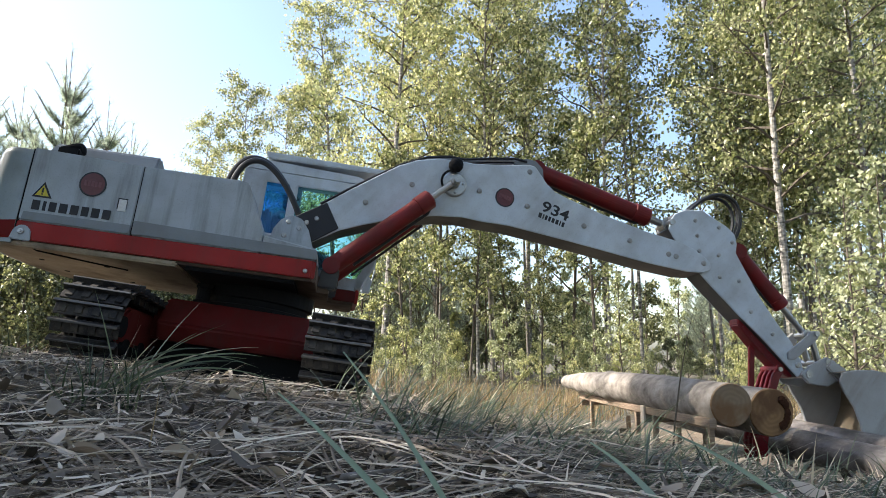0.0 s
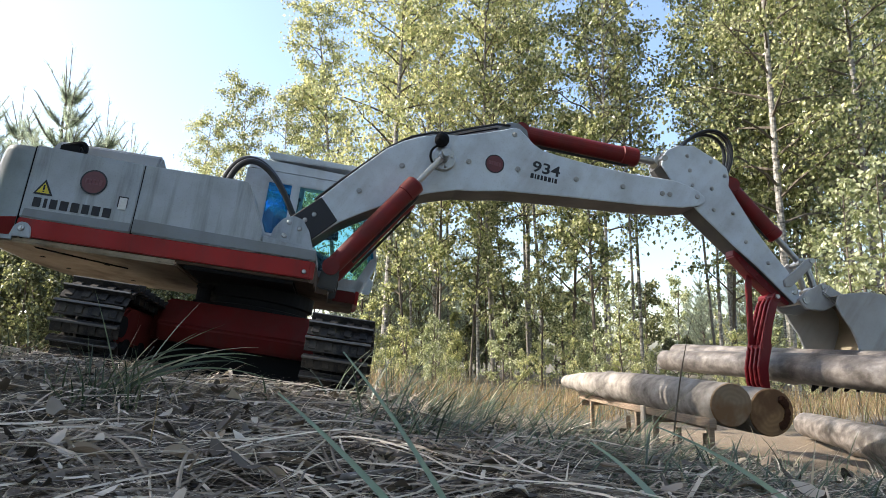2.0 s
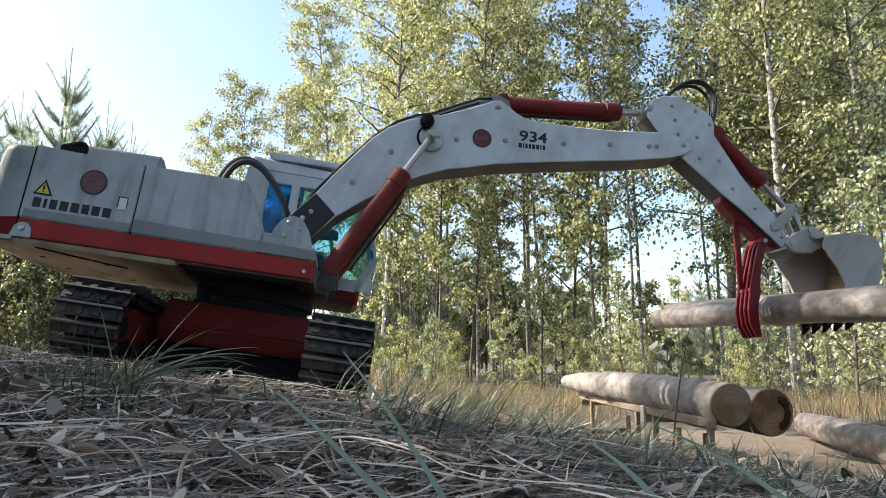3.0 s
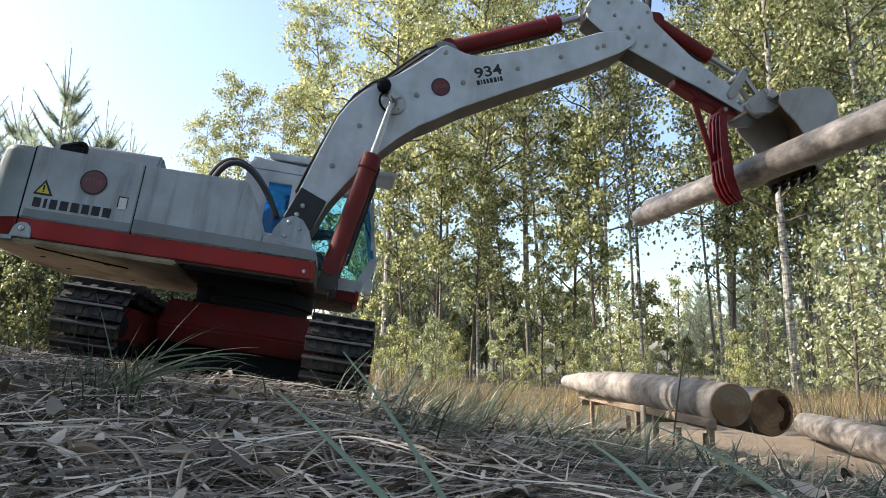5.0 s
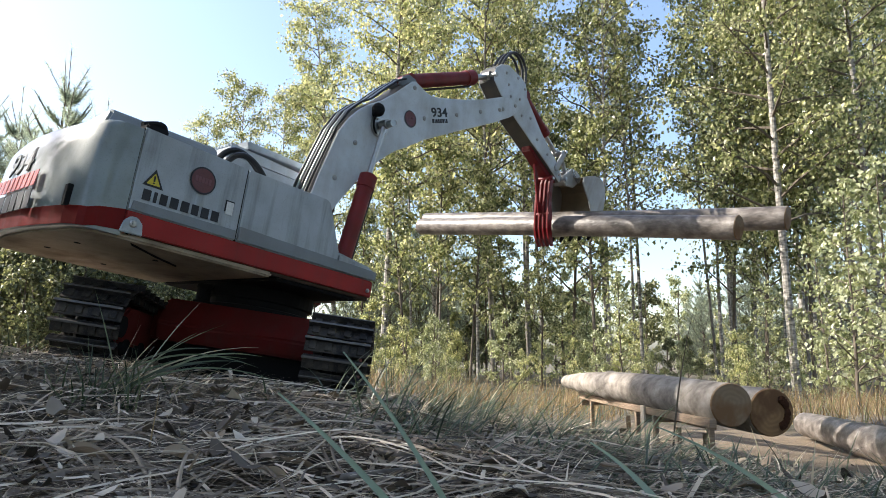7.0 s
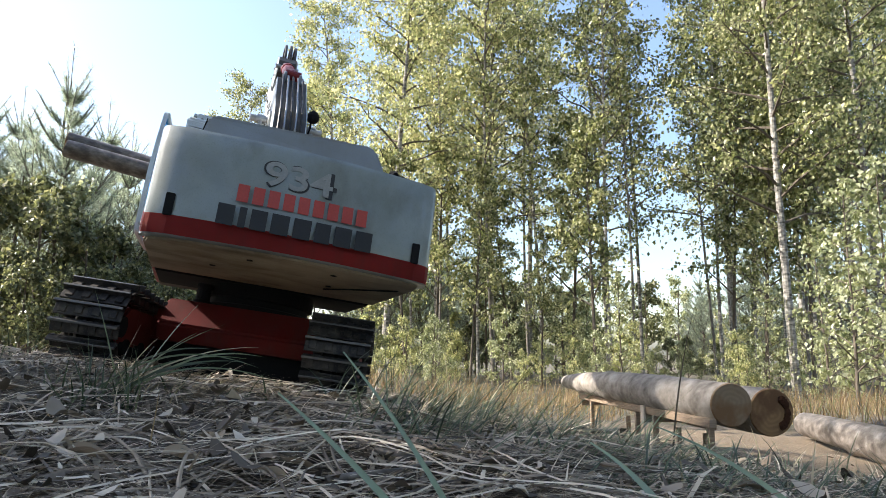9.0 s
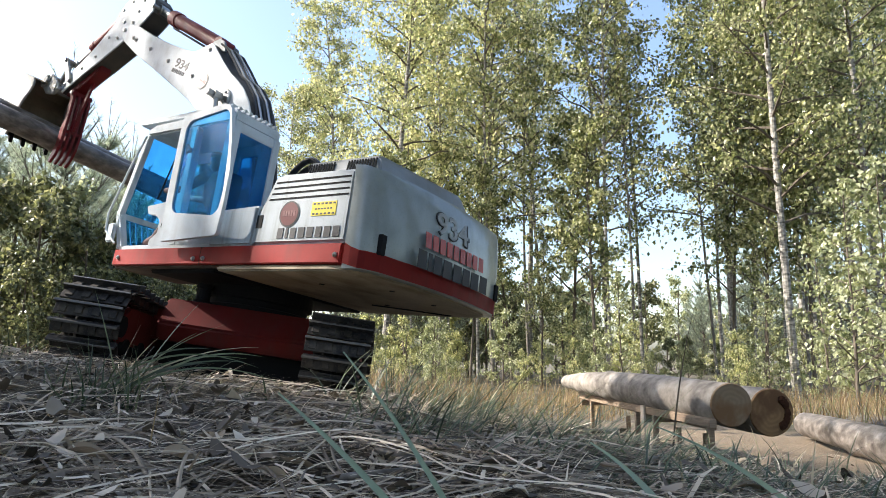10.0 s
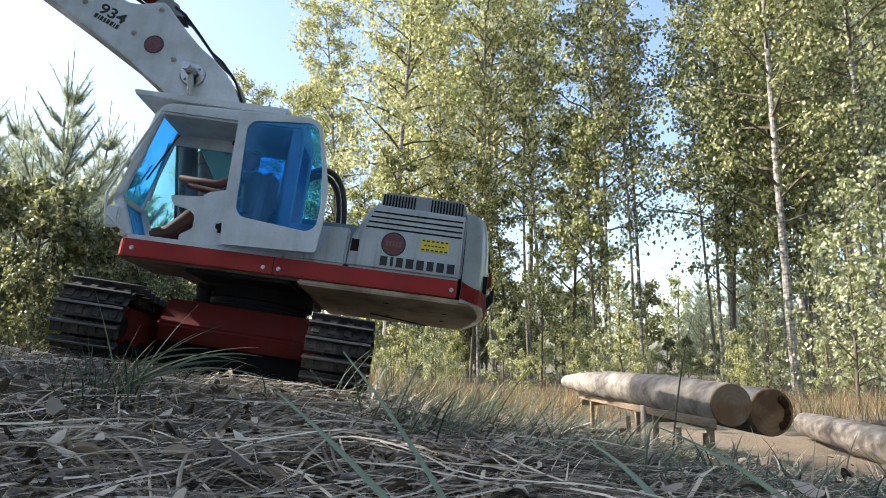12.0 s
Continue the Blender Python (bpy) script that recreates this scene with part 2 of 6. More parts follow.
def part(name, bm, mat, parent=None, label="", k=K, smooth=False):
    """Links a bmesh, in full-size metres, as one mesh at model scale."""
    if k != 1.0:
        bmesh.ops.scale(bm, vec=(k, k, k), verts=bm.verts)
    bmesh.ops.recalc_face_normals(bm, faces=bm.faces)
    me = bpy.data.meshes.new(name)
    bm.to_mesh(me)
    bm.free()
    me.materials.append(mat)
    if smooth:
        me.polygons.foreach_set("use_smooth", [True] * len(me.polygons))
    ob = new(name, me)
    if parent is not None:
        ob.parent = parent
    if label:
        tagged(ob, label)
    return ob


def raw(name, verts, faces, mat, parent=None, smooth=False):
    me = bpy.data.meshes.new(name)
    me.from_pydata(verts, [], faces)
    me.materials.append(mat)
    if smooth:
        me.polygons.foreach_set("use_smooth", [True] * len(me.polygons))
    ob = new(name, me)
    if parent is not None:
        ob.parent = parent
    return ob


def B():
    return bmesh.new()


def soften(bm, geom_verts, width, seg=2, angle=25):
    vs = set(geom_verts)
    es = [e for e in bm.edges if e.verts[0] in vs and e.verts[1] in vs and len(e.link_faces) == 2 and e.calc_face_angle(0) > radians(angle)]
    if es and width > 0:
        bmesh.ops.bevel(bm, geom=es, offset=width, segments=seg, affect='EDGES', clamp_overlap=True)


def box(bm, x0, x1, y0, y1, z0, z1, bev=0.012, seg=2):
    r = bmesh.ops.create_cube(bm, size=1.0)
    for v in r["verts"]:
        v.co = Vector(((x0 + x1) / 2 + v.co.x * (x1 - x0), (y0 + y1) / 2 + v.co.y * (y1 - y0), (z0 + z1) / 2 + v.co.z * (z1 - z0)))
    soften(bm, r["verts"], bev, seg)
    return bm


def prism(bm, pts, y0, y1, bev=0.012, seg=2, axis='y', angle=25):
    """A polygon in the x-z plane (axis y), x-y plane (axis z) or y-z plane (axis x), extruded."""
    def at(p, d):
        if axis == 'y':
            return Vector((p[0], d, p[1]))
        if axis == 'z':
            return Vector((p[0], p[1], d))
        return Vector((d, p[0], p[1]))
    a = [bm.verts.new(at(p, y0)) for p in pts]
    b = [bm.verts.new(at(p, y1)) for p in pts]
    n = len(pts)
    bm.faces.new(a)
    bm.faces.new(b[::-1])
    for i in range(n):
        bm.faces.new((a[i], b[i], b[(i + 1) % n], a[(i + 1) % n]))
    bmesh.ops.recalc_face_normals(bm, faces=bm.faces)
    soften(bm, a + b, bev, seg, angle)
    return bm


def rod(bm, p0, p1, r0, r1=None, n=16, cap=True):
    r1 = r0 if r1 is None else r1
    p0, p1 = Vector(p0), Vector(p1)
    q = (p1 - p0).to_track_quat('Z', 'Y')
    rings = []
    for p, r in ((p0, r0), (p1, r1)):
        rings.append([bm.verts.new(p + q @ Vector((r * math.cos(2 * math.pi * i / n), r * math.sin(2 * math.pi * i / n), 0))) for i in range(n)])
    for i in range(n):
        bm.faces.new((rings[0][i], rings[0][(i + 1) % n], rings[1][(i + 1) % n], rings[1][i]))
    if cap:
        bm.faces.new(rings[0][::-1])
        bm.faces.new(rings[1])
    return bm


def lathe(bm, p0, p1, prof, n=20):
    """prof: (share of the way from p0 to p1, radius)."""
    p0, p1 = Vector(p0), Vector(p1)
    q = (p1 - p0).to_track_quat('Z', 'Y')
    rings = []
    for s, r in prof:
        c = p0.lerp(p1, s)
        rings.append([bm.verts.new(c + q @ Vector((r * math.cos(2 * math.pi * i / n), r * math.sin(2 * math.pi * i / n), 0))) for i in range(n)])
    for a, b in zip(rings, rings[1:]):
        for i in range(n):
            bm.faces.new((a[i], a[(i + 1) % n], b[(i + 1) % n], b[i]))
    bm.faces.new(rings[0][::-1])
    bm.faces.new(rings[-1])
    return bm


def sweep(bm, pts, r, n=8):
    """A round bar along points; r a number or one radius for each point."""
    pts = [Vector(p) for p in pts]
    rs = [r] * len(pts) if isinstance(r, (int, float)) else r
    rings = []
    for i, p in enumerate(pts):
        d = (pts[min(i + 1, len(pts) - 1)] - pts[max(i - 1, 0)]).normalized()
        q = d.to_track_quat('Z', 'Y')
        rings.append([bm.verts.new(p + q @ Vector((rs[i] * math.cos(2 * math.pi * j / n), rs[i] * math.sin(2 * math.pi * j / n), 0))) for j in range(n)])
    for a, b in zip(rings, rings[1:]):
        best = min(range(n), key=lambda s: sum((a[j].co - b[(j + s) % n].co).length for j in range(n)))
        for j in range(n):
            bm.faces.new((a[j], a[(j + 1) % n], b[(j + 1 + best) % n], b[(j + best) % n]))
    bm.faces.new(rings[0][::-1])
    bm.faces.new(rings[-1])
    return bm


def bez(p0, p1, p2, p3, n=14):
    p0, p1, p2, p3 = map(Vector, (p0, p1, p2, p3))
    out = []
    for i in range(n + 1):
        t = i / n
        out.append(p0 * (1 - t) ** 3 + p1 * 3 * t * (1 - t) ** 2 + p2 * 3 * t * t * (1 - t) + p3 * t ** 3)
    return out


def rounded(pts, r, n=4):
    """The polygon with each corner turned into a short arc; r a number or one radius a corner."""
    out = []
    m = len(pts)
    for i in range(m):
        p, a, b = Vector(pts[i]), Vector(pts[i - 1]), Vector(pts[(i + 1) % m])
        rr = min(r, (a - p).length * 0.45, (b - p).length * 0.45)
        s, e = p + (a - p).normalized() * rr, p + (b - p).normalized() * rr
        for k in range(n + 1):
            t = k / n
            q = s * (1 - t) ** 2 + p * 2 * t * (1 - t) + e * t * t
            out.append((q.x, q.y))
    return out


def letters(name, text, size, m, mat, parent, thick=0.006):
    """Flat lettering in the built-in font, as a mesh. m: where its baseline's start lies, x along it."""
    cu = bpy.data.curves.new(name, 'FONT')
    cu.body = text
    cu.size = size
    cu.extrude = thick
    cu.offset = size * 0.018
    tmp = bpy.data.objects.new(name, cu)
    me = bpy.data.meshes.new_from_object(tmp)
    bpy.data.objects.remove(tmp)
    me.transform(Matrix.Diagonal((K, K, K, 1)) @ m @ Matrix.Diagonal((1.22, 0.95, 1, 1)))
    me.materials.append(mat)
    ob = new(name, me)
    ob.parent = parent
    return ob


def frame_m(o, ex, ey):
    """A matrix with its origin at o and its x and y axes along ex, ey."""
    ex, ey = Vector(ex).normalized(), Vector(ey).normalized()
    ez = ex.cross(ey)
    return Matrix(((ex.x, ey.x, ez.x, o[0]), (ex.y, ey.y, ez.y, o[1]), (ex.z, ey.z, ez.z, o[2]), (0, 0, 0, 1)))


def word_bars(name, m, widths, gap, h, mat, parent, label, thick=0.006):
    """An unlettered word: one small plate for each letter."""
    x = 0.0
    for i, w in enumerate(widths):
        bm = bmesh.new()
        slabs(bm, m @ Matrix.Translation((x, 0, 0)), [w], 0, h, thick)
        part(name, bm, mat, parent, label)
        x += w + gap


def slabs(bm, m, widths, gap, h, thick=0.006):
    """A row of small upright plates in the plane of m, as an unlettered word mark."""
    x = 0.0
    for w in widths:
        c = [Vector((x, 0, 0)), Vector((x + w, 0, 0)), Vector((x + w, h, 0)), Vector((x, h, 0))]
        lo = [bm.verts.new(m @ p) for p in c]
        hi = [bm.verts.new(m @ (p + Vector((0, 0, thick)))) for p in c]
        bm.faces.new(hi)
        for i in range(4):
            bm.faces.new((lo[i], lo[(i + 1) % 4], hi[(i + 1) % 4], hi[i]))
        x += w + gap
    return bm


# ---------------------------------------------------------------- the ground
AXIS_POSE = Matrix(((0.9922, 0.0011, 0.1246, -0.1833), (-0.0097, 0.9976, 0.0683, 0.6633), (-0.1242, -0.0690, 0.9899, 0.0721), (0, 0, 0, 1)))


def smooth01(a, b, x):
    t = min(1.0, max(0.0, (x - a) / (b - a)))
    return t * t * (3 - 2 * t)


def ground_z(x, y):
    """Height of the forest floor: a hummock under the machine that falls away to the right and to the wood."""
    xs = 0.62 * math.tanh(x / 0.62)
    ys = 3.0 * math.tanh((y - 0.64) / 3.0)
    zm = -0.0292 - 0.142 * (xs + 0.1885) - 0.0803 * ys
    zc = -0.054 - 0.05 * xs
    w = smooth01(0.12, 0.5, y)
    z = zc * (1 - w) + zm * w
    z -= 0.055 * max(0.0, min(x, 0.7) - 0.04) * smooth01(0.2, 0.5, y) * (1 - smooth01(0.55, 0.85, y))
    z += 0.022 * smooth01(0.9, 1.3, y) * smooth01(0.3, 0.5, x)
    z += 0.030 * math.exp(-((x + 0.22) / 0.20) ** 2 - ((y - 0.90) / 0.10) ** 2)
    far = smooth01(1.0, 3.0, math.hypot(x, y - 0.6))
    z += 0.006 * noise.noise(Vector((x * 6, y * 6, 0.3))) * (1 - 0.8 * smooth01(0.0, 0.1, 0.28 - math.hypot(x + 0.19, y - 0.64)))
    z += 0.004 * noise.noise(Vector((x * 25, y * 25, 1.7))) + 0.05 * far * noise.noise(Vector((x * 0.7, y * 0.7, 4.1)))
    return z


def axis_steps(fine, n, grow, limit):
    out, s, x = [], fine, 0.0
    for i in range(n):
        x += s
        out.append(x)
    while x < limit:
        s *= grow
        x += s
        out.append(x)
    return out


def build_ground():
    px = axis_steps(0.014, 64, 1.16, 900.0)
    xs = [-v for v in px[::-1]] + [0.0] + px
    ys = [-v for v in axis_steps(0.05, 4, 1.3, 900.0)[::-1]] + [0.0] + axis_steps(0.014, 100, 1.14, 900.0)
    verts = [(x, y, ground_z(x, y)) for y in ys for x in xs]
    n = len(xs)
    faces = [(j * n + i, j * n + i + 1, (j + 1) * n + i + 1, (j + 1) * n + i) for j in range(len(ys) - 1) for i in range(n - 1)]
    g = raw("ground", verts, faces, GROUND, smooth=True)
    tagged(g, "brown forest floor of soil, needles and pale sand", "ground", kind="structure")


build_ground()

# ---------------------------------------------------------------- the model excavator
digger = new("model_excavator")
digger.matrix_world = AXIS_POSE
tagged(digger, "grey and red tracked model excavator with a log grab", "excavator")


# ---- undercarriage
UC = pose(0.0049, -0.0010, -0.0026, -0.64, 0.9, 0) @ pose(0, 0, 0, 0, 0, -84.0) @ Matrix.Diagonal((1.0226, 1.0226, 1.0226, 1))  # x points along the tracks, towards the viewer


def build_undercarriage():
    g, shoe_w, h, half = 2.62, 0.70, 0.92, 2.28
    z0 = -1.42
    bm = B()
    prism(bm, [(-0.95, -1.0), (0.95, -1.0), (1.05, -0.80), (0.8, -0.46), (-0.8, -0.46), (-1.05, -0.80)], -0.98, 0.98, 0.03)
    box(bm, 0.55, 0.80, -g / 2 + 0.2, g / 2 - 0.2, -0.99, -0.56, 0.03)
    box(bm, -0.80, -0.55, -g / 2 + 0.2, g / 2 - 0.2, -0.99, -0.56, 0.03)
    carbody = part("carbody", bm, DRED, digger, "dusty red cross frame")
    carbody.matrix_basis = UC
    # black block added in place of the shade below the cross frame
    bm = B()
    box(bm, -0.9, 0.62, -1.0, 1.0, -1.36, -0.995, 0.03)
    guard = part("under_frame_shade", bm, BLACK, digger, "black block standing in for shade under the cross frame")
    guard.matrix_basis = UC
    bm = B()
    lathe(bm, (0, 0, -0.52), (0, 0, -0.125), [(0, 0.68), (0.08, 0.72), (0.3, 0.72), (0.33, 0.68), (0.52, 0.68), (0.55, 0.74), (1, 0.74)], 40)
    ring = part("slew_ring", bm, BLACK, digger, "black slewing ring", smooth=False)
    ring.matrix_basis = UC
    bm = B()
    for i in range(28):
        a = 2 * math.pi * i / 28
        rod(bm, (0.71 * math.cos(a), 0.71 * math.sin(a), -0.46), (0.71 * math.cos(a), 0.71 * math.sin(a), -0.425), 0.025, n=6)
    part("ring_bolt_row", bm, BLACK, ring)
    bm = B()
    lathe(bm, (0.58, -0.62, -0.50), (0.58, -0.62, -0.20), [(0, 0.10), (0.25, 0.12), (0.3, 0.09), (0.8, 0.09), (0.85, 0.11), (1, 0.10)], 14)
    part("rotary_fitting", bm, BLACK, ring)
    # one shoe, with grouser bars, pin lugs and two bolt heads
    bm = B()
    box(bm, -0.078, 0.072, -shoe_w / 2, shoe_w / 2, -0.014, 0.006, 0.004, 1)
    box(bm, -0.072, -0.044, -shoe_w / 2 - 0.004, shoe_w / 2 + 0.004, 0.0, 0.078, 0.004, 1)
    for y in (-0.26, -0.09, 0.09, 0.26):
        box(bm, -0.05, 0.05, y - 0.045, y + 0.035, 0.008, 0.026, 0.004, 1)
    for y in (-0.2, 0.2):
        box(bm, -0.075, 0.075, y - 0.05, y + 0.05, -0.10, -0.012, 0.006, 1)
    for y in (-0.09, 0.09):
        rod(bm, (0.035, y, 0.0), (0.035, y, 0.022), 0.02, n=6)
    shoe_src = part("track_shoe", bm, TRACKMETAL, None)
    shoe_mesh = shoe_src.data
    shoe_mesh.materials.append(WORNEDGE)
    for f in shoe_mesh.polygons:
        if f.center.z > 0.068 * K:
            f.material_index = 1
    bpy.data.objects.remove(shoe_src)
    R, cx = h / 2 - 0.05, half - 0.5
    for side, name in ((-1, "track"), (1, "track")):
        bm = B()
        y = side * g / 2
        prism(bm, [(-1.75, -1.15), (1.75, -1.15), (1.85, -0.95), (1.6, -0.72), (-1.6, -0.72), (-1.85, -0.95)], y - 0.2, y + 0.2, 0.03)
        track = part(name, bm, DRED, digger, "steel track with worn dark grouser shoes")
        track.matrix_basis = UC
        for wx, nm, rr in ((cx, "idler", 0.33), (-cx, "sprocket", 0.34)):
            bm = B()
            zc = z0 + h / 2
            lathe(bm, (wx, y - 0.16, zc), (wx, y + 0.16, zc), [(0, rr * 0.9), (0.15, rr), (0.4, rr), (0.42, rr * 0.8), (0.58, rr * 0.8), (0.6, rr), (0.85, rr), (1, rr * 0.9)], 28)
            rod(bm, (wx, y - 0.24, zc), (wx, y + 0.24, zc), 0.12, n=14)
            part(nm, bm, BLACK, track)
        for i in range(7):
            bm = B()
            x = -1.5 + i * 0.5
            lathe(bm, (x, y - 0.22, z0 + 0.22), (x, y + 0.22, z0 + 0.22), [(0, 0.12), (0.2, 0.14), (0.3, 0.10), (0.7, 0.10), (0.8, 0.14), (1, 0.12)], 16)
            part("track_roller", bm, BLACK, track)
        # closed loop of shoes: bottom run, front arc, sagging top run, rear arc
        path = []
        L, zt, zb = cx, z0 + h - 0.05, z0 + 0.05
        n_run = 20
        for i in range(n_run):
            x = -L + 2 * L * i / n_run
            path.append((x, zb, 0.0))
        for i in range(7):
            a = math.pi * i / 7
            path.append((L + R * math.sin(a), z0 + h / 2 - R * math.cos(a), math.degrees(a)))
        for i in range(n_run):
            s = i / n_run
            x = L - 2 * L * s
            path.append((x, zt - 0.05 * math.sin(math.pi * ((s * 2) % 1)), 180.0 - 7 * math.cos(2 * math.pi * s * 2) * 0.4))
        for i in range(7):
            a = math.pi * i / 7
            path.append((-L - R * math.sin(a), z0 + h / 2 + R * math.cos(a), 180.0 + math.degrees(a)))
        for x, z, a in path:
            s = new("track_shoe", shoe_mesh)
            s.parent = track
            # outer side of the shoe faces away from the loop
            s.matrix_basis = pose(x * K, y * K, z * K, 0, -a + 180, 0)
    return carbody


build_undercarriage()


# ---- upper structure; x forward, y to the machine's left, z up, origin on the slewing axis
def bolt(parent, p, n, r=0.03, mat=None):
    bm = B()
    p, n = Vector(p), Vector(n)
    lathe(bm, p - n * 0.01, p + n * 0.022, [(0, r), (0.7, r), (1, r * 0.75)], 12)
    lathe(bm, p + n * 0.012, p + n * 0.034, [(0, r * 0.5), (1, r * 0.42)], 6)
    return part("bolt", bm, mat or STEEL, parent)


def disc_logo(name, parent, o, ex, ey, r=0.17, squash=1.0):
    m = frame_m(o, ex, ey)
    bm = B()
    n = 28
    ring_v = [bm.verts.new(m @ Vector((r * math.cos(2 * math.pi * i / n), r * squash * math.sin(2 * math.pi * i / n), 0.006))) for i in range(n)]
    bm.faces.new(ring_v)
    ob = part(name, bm, DECALDARK, parent, "round dark red emblem")
    bm = B()
    n = 28
    ring_v = [bm.verts.new(m @ Vector((r * 0.88 * math.cos(2 * math.pi * i / n), r * 0.88 * squash * math.sin(2 * math.pi * i / n), 0.009))) for i in range(n)]
    bm.faces.new(ring_v)
    part(name + "_face", bm, DECALRED, parent)
    bm = B()
    slabs(bm, m @ Matrix.Translation((-r * 0.62, -r * 0.18 * squash, 0.008)), [r * 0.2] * 5, r * 0.06, r * 0.42 * squash, 0.004)
    part(name + "_bars", bm, plain("emblem_bars", (0.17, 0.055, 0.06), 0.5), parent)
    return ob


def build_superstructure():
    bm = B()
    prism(bm, [(-2.60, -1.43), (0.78, -1.43), (0.84, -1.36), (0.84, -0.55), (1.0, -0.5), (1.0, 0.36), (1.38, 0.40), (1.38, 1.43), (-2.60, 1.43)], -0.125, 0.10, 0.01, axis='z')
    up = part("superstructure", bm, DECKDARK, digger, "dark brown slewing deck and underside")
    # red waistband
    for nm, pts in (("red_band", [(-2.66, -1.49), (0.77, -1.49), (0.82, -1.44), (0.82, -1.30), (-2.66, -1.30)]),
                    ("red_band", [(-2.80, 1.49), (1.38, 1.49), (1.44, 1.43), (1.44, 1.28), (-2.80, 1.28)])):
        bm = B()
        prism(bm, pts, -0.09, 0.13, 0.012, axis='z')
        part(nm, bm, RED, up, "glossy red waistband")
    bm = B()
    box(bm, 1.39, 1.45, 0.45, 1.40, -0.09, 0.125)
    part("red_front_plate", bm, RED, up)
    bm = B()
    box(bm, 1.06, 1.40, 0.345, 0.395, -0.085, 0.085, 0.01)
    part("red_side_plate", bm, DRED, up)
    # right-hand housing and deck
    bm = B()
    prism(bm, [(-2.665, 0.135), (-1.406, 0.135), (-1.406, 1.01), (-2.665, 1.035)], -1.485, -0.55, 0.014, 2)
    part("rear_side_panel", bm, GREY, up, "streaked grey service door")
    bm = B()
    prism(bm, [(-1.398, 0.135), (0.12, 0.135), (0.12, 0.40), (-0.14, 0.99), (-0.20, 1.02), (-1.398, 1.01)], -1.485, -0.62, 0.016, 2)
    part("front_side_panel", bm, GREY, up, "streaked grey tank cover")
    bm = B()
    prism(bm, [(0.10, 0.135), (0.81, 0.135), (0.83, 0.26), (0.75, 0.32), (0.10, 0.40)], -1.48, -0.55, 0.04, 3)
    part("front_step", bm, GREY, up)
    bm = B()
    prism(bm, [(-1.39, 0.145), (0.83, 0.145), (0.81, 0.27), (-1.39, 0.315)], -1.50, -1.47, 0.01)
    part("trim_strip", bm, HOOD, up)
    bm = B()
    prism(bm, [(-2.63, 0.145), (-1.415, 0.145), (-1.415, 0.255), (-2.62, 0.245)], -1.493, -1.47, 0.006)
    part("trim_strip", bm, HOOD, up)
    # left-hand engine housing
    bm = B()
    prism(bm, [(-2.835, 0.135), (-1.385, 0.135), (-1.40, 0.50), (-1.59, 0.94), (-1.67, 0.985), (-2.835, 0.965)], 0.55, 1.485, 0.035, 3)
    left = part("engine_door", bm, GREY, up, "grey engine door with louvres")
    bm = B()
    prism(bm, [(-1.37, 0.135), (-0.58, 0.135), (-0.58, 0.60), (-1.385, 0.63)], 0.5, 1.475, 0.03, 2)
    part("side_box", bm, GREY, up)
    bm = B()
    for i in range(4):
        z = 0.665 + i * 0.068
        prism(bm, [(-2.78, z), (-1.56 - 0.024 * i, z), (-1.57 - 0.024 * i, z + 0.02), (-2.78, z + 0.02)], 1.47, 1.489, 0.0)
    part("louvre", bm, BLACK, up, "dark louvre slots")
    bm = B()
    box(bm, -1.52, -1.41, 1.44, 1.492, 0.33, 0.50, 0.008)
    part("door_latch", bm, BLACK, up)
    # middle deck and pump housing between the sides
    bm = B()
    box(bm, -2.60, -0.45, -0.62, 0.56, 0.10, 0.90, 0.03)
    box(bm, -0.45, 1.0, -0.50, 0.42, 0.10, 0.20, 0.02)
    part("middle_deck", bm, HOOD, up)
    # raised engine hood
    bm = B()
    prism(bm, [(1.14, 0.95), (1.08, 1.22), (1.03, 1.25), (-0.66, 1.25), (-0.74, 1.22), (-0.90, 0.97)], -2.90, -1.45, 0.03, axis='x')
    for v in bm.verts:
        if v.co.z > 1.15:
            v.co.z += 0.045 + (0.075 + 0.02 * (v.co.x + 2.9) / 1.45 if v.co.y < 0 else 0.0)
            v.co.x += 0.12 * (v.co.x < -2.5)
        if v.co.x > -1.6 and v.co.y > 0.4:
            v.co.x -= 0.24
    part("engine_hood", bm, HOOD, up, "slate grey raised engine hood")
    bm = B()
    for g in (-2.13, -2.77):
        for i in range(11):
            x = g + i * 0.041
            prism(bm, [(1.125, 1.06), (1.095, 1.235), (1.103, 1.24), (1.133, 1.065)], x, x + 0.021, 0.0, axis='x')
    part("hood_grille", bm, BLACK, up, "dark hood grille slots")
    bm = B()
    box(bm, -2.54, -2.29, -1.20, -0.94, 0.98, 1.19, 0.02)
    sweep(bm, bez((-2.29, -1.07, 1.16), (-2.29, -1.07, 1.30), (-2.36, -1.07, 1.27), (-2.54, -1.07, 1.18), 8), 0.04)
    part("filler_cap", bm, BLACK, up)
    # counterweight
    bm = B()
    outline = [(-2.672, -1.49), (-2.92, -1.485), (-3.02, -1.46), (-3.075, -1.41), (-3.15, -1.25), (-3.22, -0.8), (-3.265, -0.4), (-3.28, 0.0), (-3.265, 0.4), (-3.22, 0.8), (-3.15, 1.25), (-3.075, 1.41), (-3.02, 1.46), (-2.92, 1.485), (-2.845, 1.49)]
    levels = [(-0.145, 0.97), (-0.12, 1.0), (0.14, 1.0), (0.45, 0.985), (0.75, 0.945), (0.93, 0.89), (0.985, 0.83), (1.005, 0.7)]
    rings = []
    for z, s in levels:
        rings.append([bm.verts.new((-2.67 + (x + 2.67) * s, y * (0.985 + 0.015 * s), z)) for x, y in outline])
